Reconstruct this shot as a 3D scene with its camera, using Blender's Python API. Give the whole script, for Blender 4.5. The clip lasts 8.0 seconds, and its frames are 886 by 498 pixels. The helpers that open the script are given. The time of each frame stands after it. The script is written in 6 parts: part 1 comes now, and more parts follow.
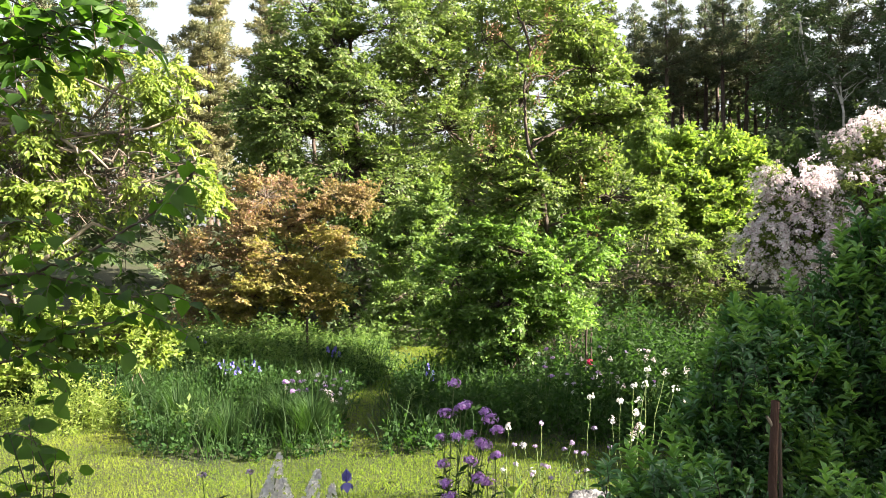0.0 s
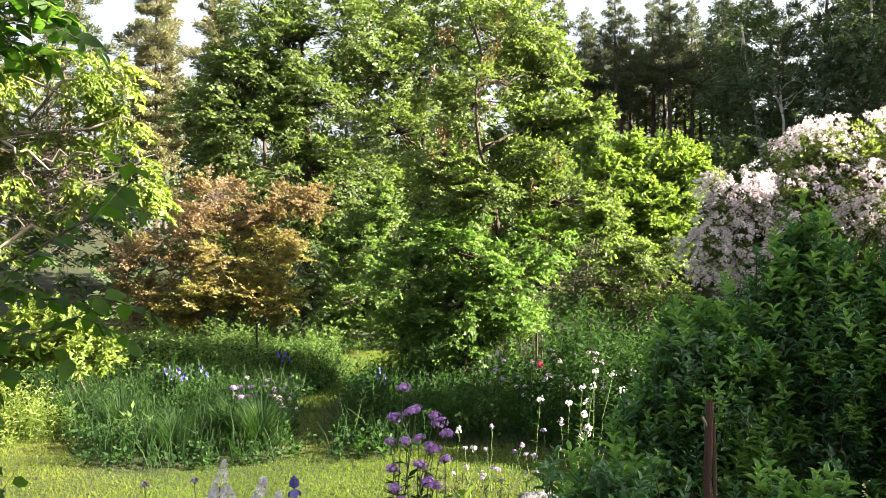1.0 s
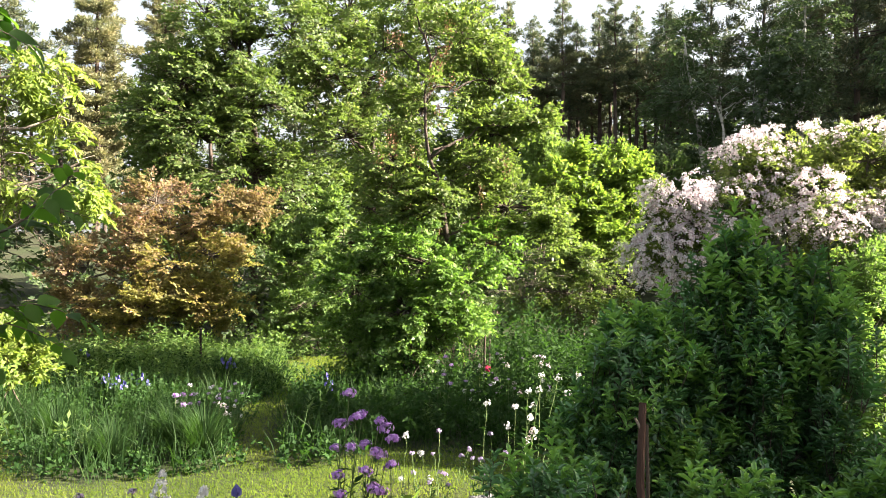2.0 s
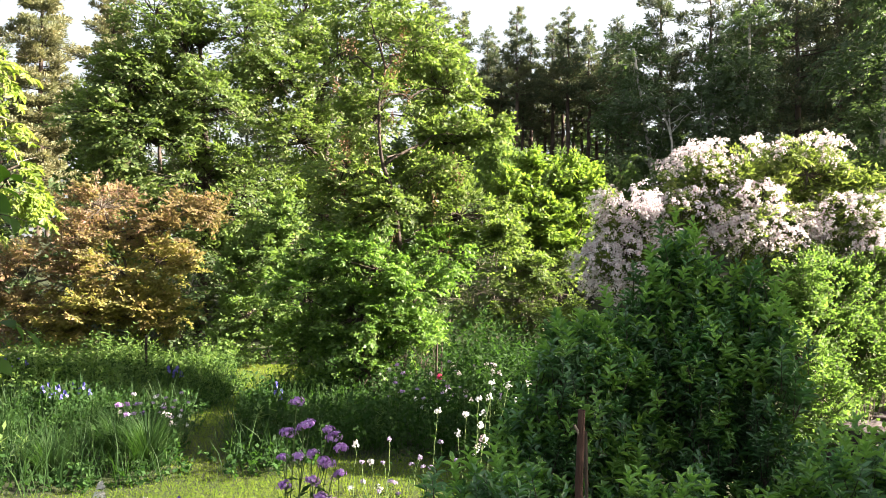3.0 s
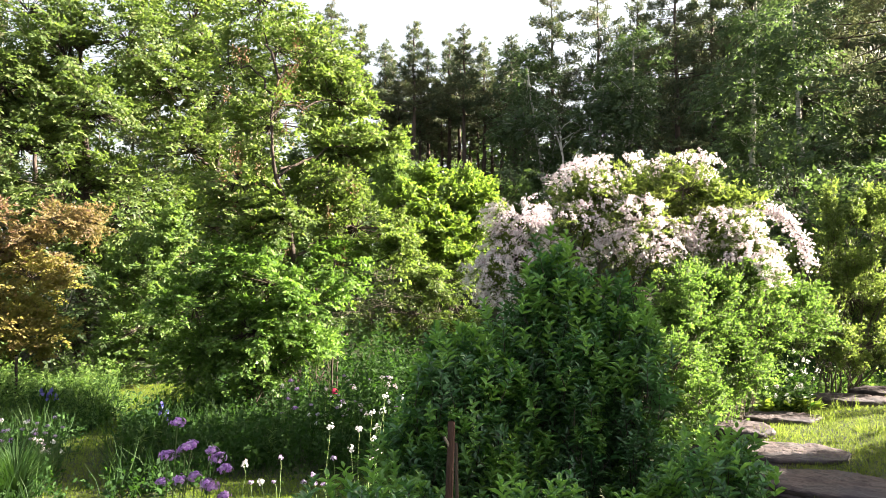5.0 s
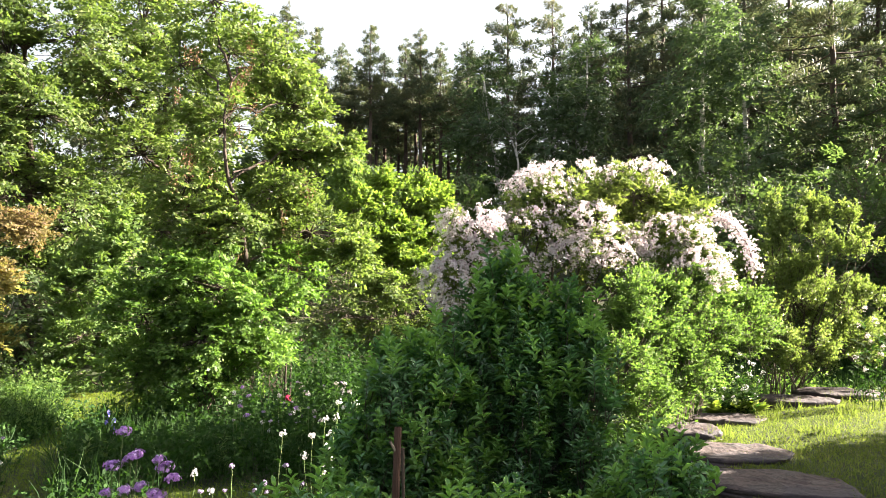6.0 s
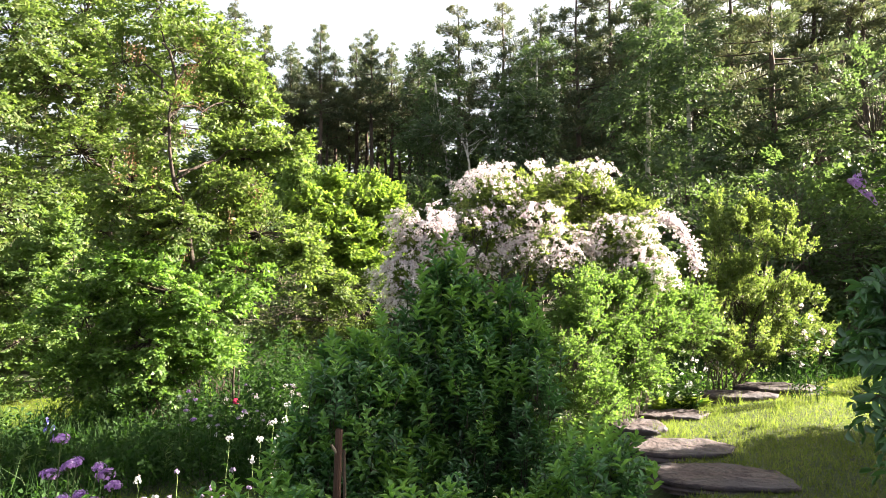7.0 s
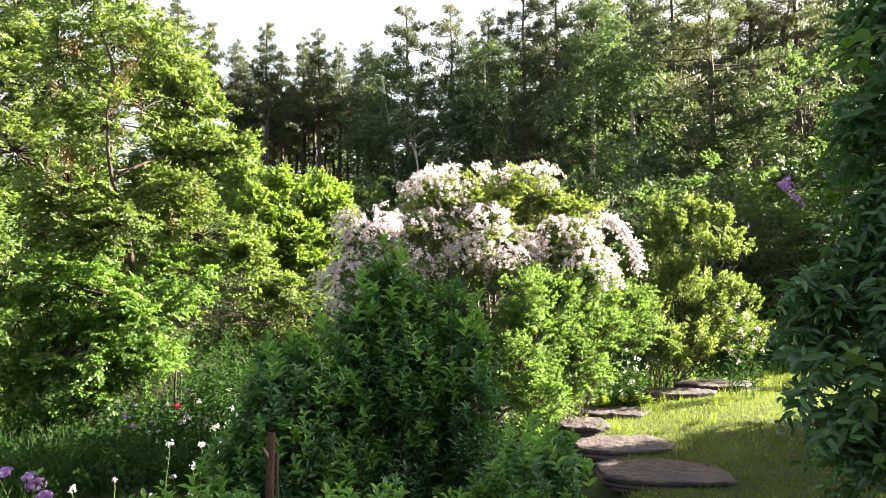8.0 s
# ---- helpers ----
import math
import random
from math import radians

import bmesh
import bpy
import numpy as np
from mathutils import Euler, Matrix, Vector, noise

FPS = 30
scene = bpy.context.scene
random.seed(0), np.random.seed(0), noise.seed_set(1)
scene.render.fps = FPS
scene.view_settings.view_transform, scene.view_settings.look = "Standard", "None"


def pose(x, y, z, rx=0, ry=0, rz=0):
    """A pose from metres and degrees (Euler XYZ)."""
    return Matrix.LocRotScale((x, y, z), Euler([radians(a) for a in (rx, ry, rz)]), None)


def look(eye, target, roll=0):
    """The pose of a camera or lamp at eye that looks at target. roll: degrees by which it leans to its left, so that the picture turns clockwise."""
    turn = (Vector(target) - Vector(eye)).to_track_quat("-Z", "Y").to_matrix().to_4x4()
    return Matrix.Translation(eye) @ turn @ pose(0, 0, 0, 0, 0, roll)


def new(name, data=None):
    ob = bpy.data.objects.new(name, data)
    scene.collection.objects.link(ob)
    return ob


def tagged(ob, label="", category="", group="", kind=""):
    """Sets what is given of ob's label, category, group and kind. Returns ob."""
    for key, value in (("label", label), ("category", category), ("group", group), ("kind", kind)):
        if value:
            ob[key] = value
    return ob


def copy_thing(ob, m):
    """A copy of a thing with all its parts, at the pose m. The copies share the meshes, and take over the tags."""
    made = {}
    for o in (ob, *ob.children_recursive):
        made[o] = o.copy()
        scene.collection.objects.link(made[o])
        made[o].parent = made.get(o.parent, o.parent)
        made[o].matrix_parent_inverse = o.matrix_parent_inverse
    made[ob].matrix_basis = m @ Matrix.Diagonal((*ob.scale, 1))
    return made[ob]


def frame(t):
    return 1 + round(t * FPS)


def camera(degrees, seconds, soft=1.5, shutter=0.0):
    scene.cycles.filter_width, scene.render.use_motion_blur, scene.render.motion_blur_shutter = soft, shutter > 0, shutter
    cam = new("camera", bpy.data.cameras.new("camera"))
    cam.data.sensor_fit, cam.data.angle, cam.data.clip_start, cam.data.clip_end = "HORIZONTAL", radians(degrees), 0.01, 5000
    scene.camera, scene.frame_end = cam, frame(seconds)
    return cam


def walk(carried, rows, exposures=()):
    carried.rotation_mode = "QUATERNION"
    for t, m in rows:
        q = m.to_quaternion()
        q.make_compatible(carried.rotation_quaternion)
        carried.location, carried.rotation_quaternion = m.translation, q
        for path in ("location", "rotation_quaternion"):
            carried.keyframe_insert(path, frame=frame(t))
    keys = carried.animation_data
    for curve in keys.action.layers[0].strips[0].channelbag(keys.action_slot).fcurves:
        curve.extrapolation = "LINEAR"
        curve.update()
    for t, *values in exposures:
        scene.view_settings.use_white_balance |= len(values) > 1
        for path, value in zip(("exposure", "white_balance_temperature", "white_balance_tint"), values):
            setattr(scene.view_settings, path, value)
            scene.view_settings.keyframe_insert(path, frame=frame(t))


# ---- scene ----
cam = camera(63.1, 8.0, soft=0.85)
PATH = [
    (0.0, pose(0.0000, 0.0000, 1.9000, 90.000, 0.000, 0.000)),
    (0.5, pose(0.0079, -0.0022, 1.9010, 90.188, -0.042, -1.889)),
    (1.0, pose(0.0148, 0.0001, 1.9003, 90.291, -0.045, -3.735)),
    (1.5, pose(0.0219, -0.0029, 1.9010, 90.403, -0.015, -5.792)),
    (3.0, pose(0.0451, -0.0108, 1.9016, 91.304, -0.518, -11.390)),
    (3.5, pose(0.0548, -0.0159, 1.9023, 91.464, -0.527, -13.317)),
    (4.0, pose(0.0686, -0.0193, 1.9041, 91.680, -0.315, -15.374)),
    (4.5, pose(0.0784, -0.0219, 1.9043, 92.048, -0.097, -17.546)),
    (6.0, pose(0.0956, -0.0355, 1.9055, 92.726, 0.007, -22.881)),
    (6.5, pose(0.1031, -0.0437, 1.9058, 92.834, 0.212, -24.875)),
    (7.0, pose(0.1084, -0.0476, 1.9068, 92.748, 0.340, -26.691)),
    (7.5, pose(0.1178, -0.0544, 1.9071, 92.723, 0.462, -28.650)),
    (8.0, pose(0.1259, -0.0626, 1.9071, 92.805, 0.608, -30.734)),
]
walk(cam, PATH, [(0.0, 3.37), (4.0, 3.46), (8.0, 3.52)])

# ---- daylight: low evening sun from the right, a little behind, clear pale sky ----
SUN_AZ, SUN_EL = 101.0, 24.0
world = bpy.data.worlds.new("sky")
scene.world = world
world.use_nodes = True
wn = world.node_tree
sky = wn.nodes.new("ShaderNodeTexSky")
sky.sky_type = "NISHITA"
sky.sun_disc = False
sky.sun_elevation, sky.sun_rotation = radians(SUN_EL), radians(SUN_AZ)
sky.air_density, sky.dust_density, sky.ozone_density = 1.0, 8.0, 1.0
haze = wn.nodes.new("ShaderNodeMix")
haze.data_type = "RGBA"
haze.inputs[0].default_value = 0.42
haze.inputs[7].default_value = (4.5, 4.45, 4.3, 1)
wn.links.new(sky.outputs[0], haze.inputs[6])
wn.links.new(haze.outputs[2], wn.nodes["Background"].inputs[0])
wn.nodes["Background"].inputs[1].default_value = 0.038
sun = new("sun", bpy.data.lights.new("sun", "SUN"))
sun.data.energy, sun.data.angle, sun.data.color = 5.4, radians(0.53), (1.0, 0.875, 0.72)
sun_from = Vector((math.sin(radians(SUN_AZ)) * math.cos(radians(SUN_EL)), math.cos(radians(SUN_AZ)) * math.cos(radians(SUN_EL)), math.sin(radians(SUN_EL))))
sun.matrix_world = look(sun_from * 80, (0, 0, 0))

# ---- materials ----


def material(name):
    m = bpy.data.materials.new(name)
    m.use_nodes = True
    nt = m.node_tree
    nt.nodes.clear()
    out = nt.nodes.new("ShaderNodeOutputMaterial")
    return m, nt, out


def ramp(nt, fac, stops):
    r = nt.nodes.new("ShaderNodeValToRGB")
    el = r.color_ramp.elements
    while len(el) < len(stops):
        el.new(0.5)
    for e, (p, c) in zip(el, stops):
        e.position, e.color = p, (*c, 1)
    nt.links.new(fac, r.inputs[0])
    return r.outputs[0]


def noise_fac(nt, scale, detail=4.0, coord="Object"):
    tc = nt.nodes.new("ShaderNodeTexCoord")
    n = nt.nodes.new("ShaderNodeTexNoise")
    n.inputs["Scale"].default_value, n.inputs["Detail"].default_value = scale, detail
    nt.links.new(tc.outputs[coord], n.inputs["Vector"])
    return n.outputs["Fac"]


def mixed(nt, fac, a, b, kind="MIX"):
    m = nt.nodes.new("ShaderNodeMix")
    m.data_type, m.blend_type = "RGBA", kind
    for sock, v in ((m.inputs[0], fac), (m.inputs[6], a), (m.inputs[7], b)):
        if isinstance(v, (int, float)):
            sock.default_value = v
        elif isinstance(v, tuple):
            sock.default_value = (*v, 1)
        else:
            nt.links.new(v, sock)
    return m.outputs[2]


def leaf_material(name, stops, through_colour, trans=0.35, rough=0.45, patch=None, patch_scale=0.6, spec=0.35):
    """Leaves: every leaf its own tone, drifting over the plant; part of the light passes through."""
    m, nt, out = material(name)
    geo = nt.nodes.new("ShaderNodeNewGeometry")
    col = ramp(nt, geo.outputs["Random Per Island"], stops)
    drift = noise_fac(nt, patch_scale, 3.0)
    if patch:
        f = ramp(nt, drift, [(0.5, (0, 0, 0)), (0.68, (1, 1, 1))])
        col = mixed(nt, f, col, mixed(nt, 0.75, col, patch))
    tone = ramp(nt, noise_fac(nt, patch_scale * 2.3, 2.0), [(0.3, (0.5, 0.53, 0.52)), (0.7, (1.06, 1.02, 0.95))])
    col = mixed(nt, 1.0, col, tone, "MULTIPLY")
    p = nt.nodes.new("ShaderNodeBsdfPrincipled")
    p.inputs["Roughness"].default_value = rough + 0.1
    p.inputs["Specular IOR Level"].default_value = spec * 0.7
    nt.links.new(col, p.inputs["Base Color"])
    t = nt.nodes.new("ShaderNodeBsdfTranslucent")
    nt.links.new(mixed(nt, 1.0, mixed(nt, 0.5, col, through_colour), (1.42, 1.5, 1.05), "MULTIPLY"), t.inputs["Color"])
    mx = nt.nodes.new("ShaderNodeMixShader")
    mx.inputs[0].default_value = trans
    nt.links.new(p.outputs[0], mx.inputs[1])
    nt.links.new(t.outputs[0], mx.inputs[2])
    nt.links.new(mx.outputs[0], out.inputs["Surface"])
    return m


def rough_material(name, stops, scale, rough=0.9, bump=0.4, bump_scale=None, stretch=(1, 1, 1), second=None):
    """Bark, soil, stone: tones from stretched noise, a second scale of stains, fine relief."""
    m, nt, out = material(name)
    tc = nt.nodes.new("ShaderNodeTexCoord")
    mp = nt.nodes.new("ShaderNodeMapping")
    mp.inputs["Scale"].default_value = stretch
    nt.links.new(tc.outputs["Object"], mp.inputs["Vector"])

    def tex(s, d):
        n = nt.nodes.new("ShaderNodeTexNoise")
        n.inputs["Scale"].default_value, n.inputs["Detail"].default_value = s, d
        nt.links.new(mp.outputs[0], n.inputs["Vector"])
        return n.outputs["Fac"]
    col = ramp(nt, tex(scale, 6.0), stops)
    if second:
        f = ramp(nt, tex(scale * 0.23, 3.0), [(0.48, (0, 0, 0)), (0.62, (1, 1, 1))])
        col = mixed(nt, f, col, second)
    p = nt.nodes.new("ShaderNodeBsdfPrincipled")
    p.inputs["Roughness"].default_value = rough
    p.inputs["Specular IOR Level"].default_value = 0.25
    nt.links.new(col, p.inputs["Base Color"])
    b = nt.nodes.new("ShaderNodeBump")
    b.inputs["Strength"].default_value, b.inputs["Distance"].default_value = bump, 0.03
    nt.links.new(tex(bump_scale or scale * 3, 6.0), b.inputs["Height"])
    nt.links.new(b.outputs[0], p.inputs["Normal"])
    nt.links.new(p.outputs[0], out.inputs["Surface"])
    return m


def petal_material(name, stops, trans=0.3):
    m, nt, out = material(name)
    geo = nt.nodes.new("ShaderNodeNewGeometry")
    col = ramp(nt, geo.outputs["Random Per Island"], stops)
    p = nt.nodes.new("ShaderNodeBsdfPrincipled")
    p.inputs["Roughness"].default_value = 0.6
    p.inputs["Specular IOR Level"].default_value = 0.2
    nt.links.new(col, p.inputs["Base Color"])
    t = nt.nodes.new("ShaderNodeBsdfTranslucent")
    nt.links.new(col, t.inputs["Color"])
    mx = nt.nodes.new("ShaderNodeMixShader")
    mx.inputs[0].default_value = trans
    nt.links.new(p.outputs[0], mx.inputs[1])
    nt.links.new(t.outputs[0], mx.inputs[2])
    nt.links.new(mx.outputs[0], out.inputs["Surface"])
    return m


LEAF_TREE = leaf_material("tree_leaf", [(0.0, (0.052, 0.090, 0.027)), (0.6, (0.100, 0.146, 0.042)), (0.92, (0.152, 0.194, 0.070)), (1.0, (0.240, 0.220, 0.125))], (0.21, 0.31, 0.055), 0.35, 0.4, patch_scale=0.9)
LEAF_MAPLE = leaf_material("maple_leaf", [(0.0, (0.050, 0.088, 0.030)), (0.7, (0.096, 0.140, 0.044)), (1.0, (0.158, 0.194, 0.074))], (0.19, 0.28, 0.055), 0.34, 0.42)
LEAF_COPPER = leaf_material("copper_leaf", [(0.0, (0.100, 0.076, 0.048)), (0.3, (0.192, 0.110, 0.086)), (0.55, (0.165, 0.146, 0.066)), (0.8, (0.235, 0.170, 0.094)), (1.0, (0.265, 0.128, 0.120))], (0.28, 0.21, 0.10), 0.38, 0.5, patch=(0.156, 0.156, 0.056), patch_scale=0.9)
LEAF_OLIVE = leaf_material("olive_leaf", [(0.0, (0.110, 0.114, 0.038)), (0.5, (0.205, 0.194, 0.066)), (0.85, (0.270, 0.236, 0.086)), (1.0, (0.280, 0.160, 0.096))], (0.33, 0.32, 0.08), 0.40, 0.5, patch=(0.240, 0.155, 0.085), patch_scale=1.1)
LEAF_LUSH = leaf_material("lush_green_leaf", [(0.0, (0.048, 0.104, 0.024)), (0.6, (0.090, 0.165, 0.036)), (1.0, (0.150, 0.225, 0.066))], (0.17, 0.31, 0.042), 0.38, 0.4, patch_scale=1.4)
LEAF_SKIRT = leaf_material("pale_green_leaf", [(0.0, (0.048, 0.098, 0.026)), (0.6, (0.084, 0.146, 0.040)), (1.0, (0.138, 0.195, 0.066))], (0.16, 0.27, 0.05), 0.38, 0.5, patch_scale=1.6, spec=0.2)
LEAF_YELLOW = leaf_material("yellow_green_leaf", [(0.0, (0.070, 0.112, 0.034)), (0.6, (0.122, 0.172, 0.054)), (1.0, (0.196, 0.236, 0.094))], (0.22, 0.29, 0.06), 0.36, 0.4)
LEAF_LIME = leaf_material("lime_leaf", [(0.0, (0.074, 0.118, 0.024)), (0.6, (0.128, 0.186, 0.036)), (1.0, (0.200, 0.246, 0.064))], (0.25, 0.33, 0.042), 0.4, 0.4)
LEAF_BUSH = leaf_material("blossom_bush_leaf", [(0.0, (0.066, 0.104, 0.032)), (0.6, (0.116, 0.160, 0.046)), (1.0, (0.185, 0.215, 0.080))], (0.215, 0.285, 0.055), 0.36, 0.5, patch=(0.175, 0.180, 0.060), patch_scale=1.2, spec=0.2)
LEAF_BRIGHT = leaf_material("bright_green_leaf", [(0.0, (0.060, 0.115, 0.024)), (0.6, (0.108, 0.178, 0.034)), (1.0, (0.170, 0.226, 0.060))], (0.22, 0.32, 0.042), 0.4, 0.4)
LEAF_SILVER = leaf_material("grey_green_leaf", [(0.0, (0.059, 0.111, 0.034)), (0.6, (0.104, 0.174, 0.056)), (1.0, (0.164, 0.236, 0.090))], (0.196, 0.291, 0.056), 0.35, 0.5)
LEAF_BOX = leaf_material("boxwood_leaf", [(0.0, (0.030, 0.092, 0.038)), (0.6, (0.062, 0.166, 0.062)), (1.0, (0.110, 0.240, 0.088))], (0.12, 0.30, 0.06), 0.26, 0.3, spec=0.9, patch_scale=4.0)
LEAF_BOX_TIP = leaf_material("boxwood_new_leaf", [(0.0, (0.100, 0.225, 0.062)), (1.0, (0.200, 0.370, 0.105))], (0.26, 0.46, 0.07), 0.36, 0.34, spec=0.6, patch_scale=4.0)
LEAF_DARK = leaf_material("dark_leaf", [(0.0, (0.020, 0.050, 0.012)), (0.7, (0.040, 0.088, 0.018)), (1.0, (0.080, 0.150, 0.030))], (0.12, 0.26, 0.02), 0.45, 0.5, spec=0.22, patch_scale=2.5)
LEAF_LILAC = leaf_material("lilac_leaf", [(0.0, (0.037, 0.088, 0.049)), (0.7, (0.065, 0.145, 0.067)), (1.0, (0.100, 0.215, 0.079))], (0.142, 0.329, 0.079), 0.25, 0.36, spec=0.6, patch_scale=1.5)
LEAF_UNDER = leaf_material("understory_leaf", [(0.0, (0.034, 0.060, 0.028)), (0.7, (0.060, 0.097, 0.040)), (1.0, (0.100, 0.135, 0.060))], (0.12, 0.19, 0.05), 0.33, 0.5)
LEAF_BIRCH = leaf_material("birch_leaf", [(0.0, (0.032, 0.060, 0.034)), (0.7, (0.060, 0.098, 0.052)), (1.0, (0.110, 0.145, 0.085))], (0.13, 0.20, 0.06), 0.33, 0.5)
# Darker than the herbs' own green: the beds' shade is in this colour.
LEAF_HERB_SHADED = leaf_material("shade_darkened_herb_leaf", [(0.0, (0.010, 0.031, 0.008)), (0.6, (0.020, 0.052, 0.013)), (1.0, (0.040, 0.084, 0.024))], (0.045, 0.11, 0.016), 0.34, 0.6, patch=(0.028, 0.058, 0.014), patch_scale=0.8, spec=0.15)
NEEDLE = leaf_material("pine_needle", [(0.0, (0.042, 0.064, 0.042)), (0.55, (0.070, 0.098, 0.060)), (0.88, (0.112, 0.128, 0.078)), (1.0, (0.190, 0.160, 0.095))], (0.12, 0.15, 0.08), 0.22, 0.55, patch=(0.150, 0.128, 0.072), patch_scale=0.22)
NEEDLE_TAN = leaf_material("tan_pine_needle", [(0.0, (0.085, 0.098, 0.056)), (0.55, (0.150, 0.150, 0.086)), (1.0, (0.245, 0.220, 0.130))], (0.22, 0.21, 0.11), 0.25, 0.6, patch=(0.100, 0.140, 0.084), patch_scale=0.3)
GRASS = leaf_material("lawn_blade", [(0.0, (0.060, 0.108, 0.014)), (0.6, (0.106, 0.164, 0.020)), (0.9, (0.148, 0.198, 0.032)), (1.0, (0.200, 0.200, 0.075))], (0.23, 0.32, 0.028), 0.42, 0.7, patch=(0.160, 0.182, 0.036), patch_scale=0.5, spec=0.1)
GRASS_DRY = leaf_material("rough_lawn_blade", [(0.0, (0.056, 0.090, 0.022)), (0.5, (0.098, 0.136, 0.034)), (0.85, (0.145, 0.170, 0.050)), (1.0, (0.220, 0.205, 0.105))], (0.19, 0.245, 0.048), 0.38, 0.7, patch=(0.156, 0.166, 0.055), patch_scale=0.7, spec=0.1)
# Tone lowered to paint shade onto tall grass the sun still lights.
GRASS_TALL_SHADED = leaf_material("shade_darkened_tall_grass", [(0.0, (0.012, 0.034, 0.010)), (0.7, (0.025, 0.056, 0.016)), (1.0, (0.048, 0.084, 0.028))], (0.05, 0.115, 0.02), 0.33, 0.55, spec=0.2)
LICHEN = rough_material("pale_lichened_rock", [(0.3, (0.055, 0.055, 0.060)), (0.55, (0.111, 0.111, 0.117)), (0.75, (0.173, 0.173, 0.178))], 18.0, rough=0.9, bump=1.0, bump_scale=40)
PETAL_PALE = petal_material("pale_pink_petal", [(0.0, (0.40, 0.28, 0.32)), (0.3, (0.56, 0.49, 0.52)), (1.0, (0.69, 0.67, 0.68))], 0.3)
PETAL_PURPLE = petal_material("purple_petal", [(0.0, (0.330, 0.145, 0.480)), (0.6, (0.480, 0.270, 0.630)), (1.0, (0.600, 0.450, 0.720))])
PETAL_LILAC = petal_material("lilac_petal", [(0.0, (0.309, 0.224, 0.404)), (1.0, (0.404, 0.337, 0.460))])
PETAL_WHITE = petal_material("white_petal", [(0.0, (0.551, 0.535, 0.566)), (1.0, (0.650, 0.643, 0.643))])
PETAL_BLUE = petal_material("blue_iris_petal", [(0.0, (0.069, 0.065, 0.281)), (1.0, (0.139, 0.129, 0.381))])
PETAL_RED = petal_material("crimson_petal", [(0.0, (0.396, 0.013, 0.079)), (1.0, (0.528, 0.040, 0.145))])
BARK = rough_material("grey_brown_bark", [(0.3, (0.033, 0.026, 0.020)), (0.7, (0.112, 0.092, 0.073))], 9, stretch=(1, 1, 0.25), bump=0.8)
BARK_DARK = rough_material("dark_bark", [(0.3, (0.020, 0.015, 0.012)), (0.7, (0.066, 0.050, 0.040))], 9, stretch=(1, 1, 0.25), bump=0.8)
BARK_PINE = rough_material("pine_bark", [(0.3, (0.030, 0.022, 0.019)), (0.7, (0.087, 0.065, 0.052))], 6, stretch=(1, 1, 0.3), bump=0.8)
BARK_PALE = rough_material("pale_dead_wood", [(0.3, (0.106, 0.086, 0.073)), (0.7, (0.238, 0.205, 0.172))], 8, stretch=(1, 1, 0.3))
BARK_BIRCH = rough_material("birch_bark", [(0.35, (0.066, 0.059, 0.053)), (0.45, (0.363, 0.350, 0.317)), (0.8, (0.462, 0.449, 0.416))], 5, stretch=(0.330, 0.330, 1.650), bump=0.3)
STEM = rough_material("green_stem", [(0.3, (0.046, 0.079, 0.020)), (0.7, (0.092, 0.132, 0.040))], 20, rough=0.6)
SOIL = rough_material("garden_soil_and_turf", [(0.3, (0.011, 0.016, 0.006)), (0.5, (0.019, 0.028, 0.008)), (0.72, (0.032, 0.041, 0.013))], 2.2, bump=0.9, bump_scale=18, second=(0.025, 0.027, 0.013))
STONE = rough_material("lichened_flagstone", [(0.28, (0.014, 0.011, 0.013)), (0.42, (0.038, 0.029, 0.031)), (0.54, (0.066, 0.050, 0.050)), (0.6, (0.030, 0.025, 0.028)), (0.76, (0.118, 0.100, 0.097))], 7.0, rough=0.85, bump=1.0, bump_scale=14, second=(0.044, 0.039, 0.046))

# ---- mesh tools ----
rng = np.random.default_rng(7)


def unit(v):
    return v / np.maximum(np.linalg.norm(v, axis=-1, keepdims=True), 1e-9)


def mesh_of(name, verts, polys, mats, mat_index=None, smooth=False):
    """A mesh from a vertex array and a list of polygon arrays (each n x k)."""
    me = bpy.data.meshes.new(name)
    verts = np.asarray(verts, dtype=np.float32)
    me.vertices.add(len(verts))
    me.vertices.foreach_set("co", verts.ravel())
    polys = [np.asarray(p, dtype=np.int32) for p in polys if len(p)]
    counts = np.concatenate([np.full(len(p), p.shape[1], dtype=np.int32) for p in polys])
    loops = np.concatenate([p.ravel() for p in polys])
    starts = np.concatenate(([0], np.cumsum(counts)[:-1])).astype(np.int32)
    me.loops.add(len(loops))
    me.loops.foreach_set("vertex_index", loops)
    me.polygons.add(len(counts))
    me.polygons.foreach_set("loop_start", starts)
    if smooth:
        me.polygons.foreach_set("use_smooth", np.ones(len(counts), dtype=bool))
    for m in (mats if isinstance(mats, (list, tuple)) else [mats]):
        me.materials.append(m)
    if mat_index is not None:
        me.polygons.foreach_set("material_index", np.asarray(mat_index, dtype=np.int32))
    me.update(calc_edges=True)
    me.validate()
    return me


def part(name, mesh, parent, label=""):
    ob = new(name, mesh)
    ob.parent = parent
    if label:
        tagged(ob, label)
    return ob


def thing(name, place, label, category, group="", kind=""):
    ob = new(name)
    ob.empty_display_size = 0.1
    ob.matrix_world = pose(*place)
    bpy.context.view_layer.update()
    return tagged(ob, label, category, group, kind)


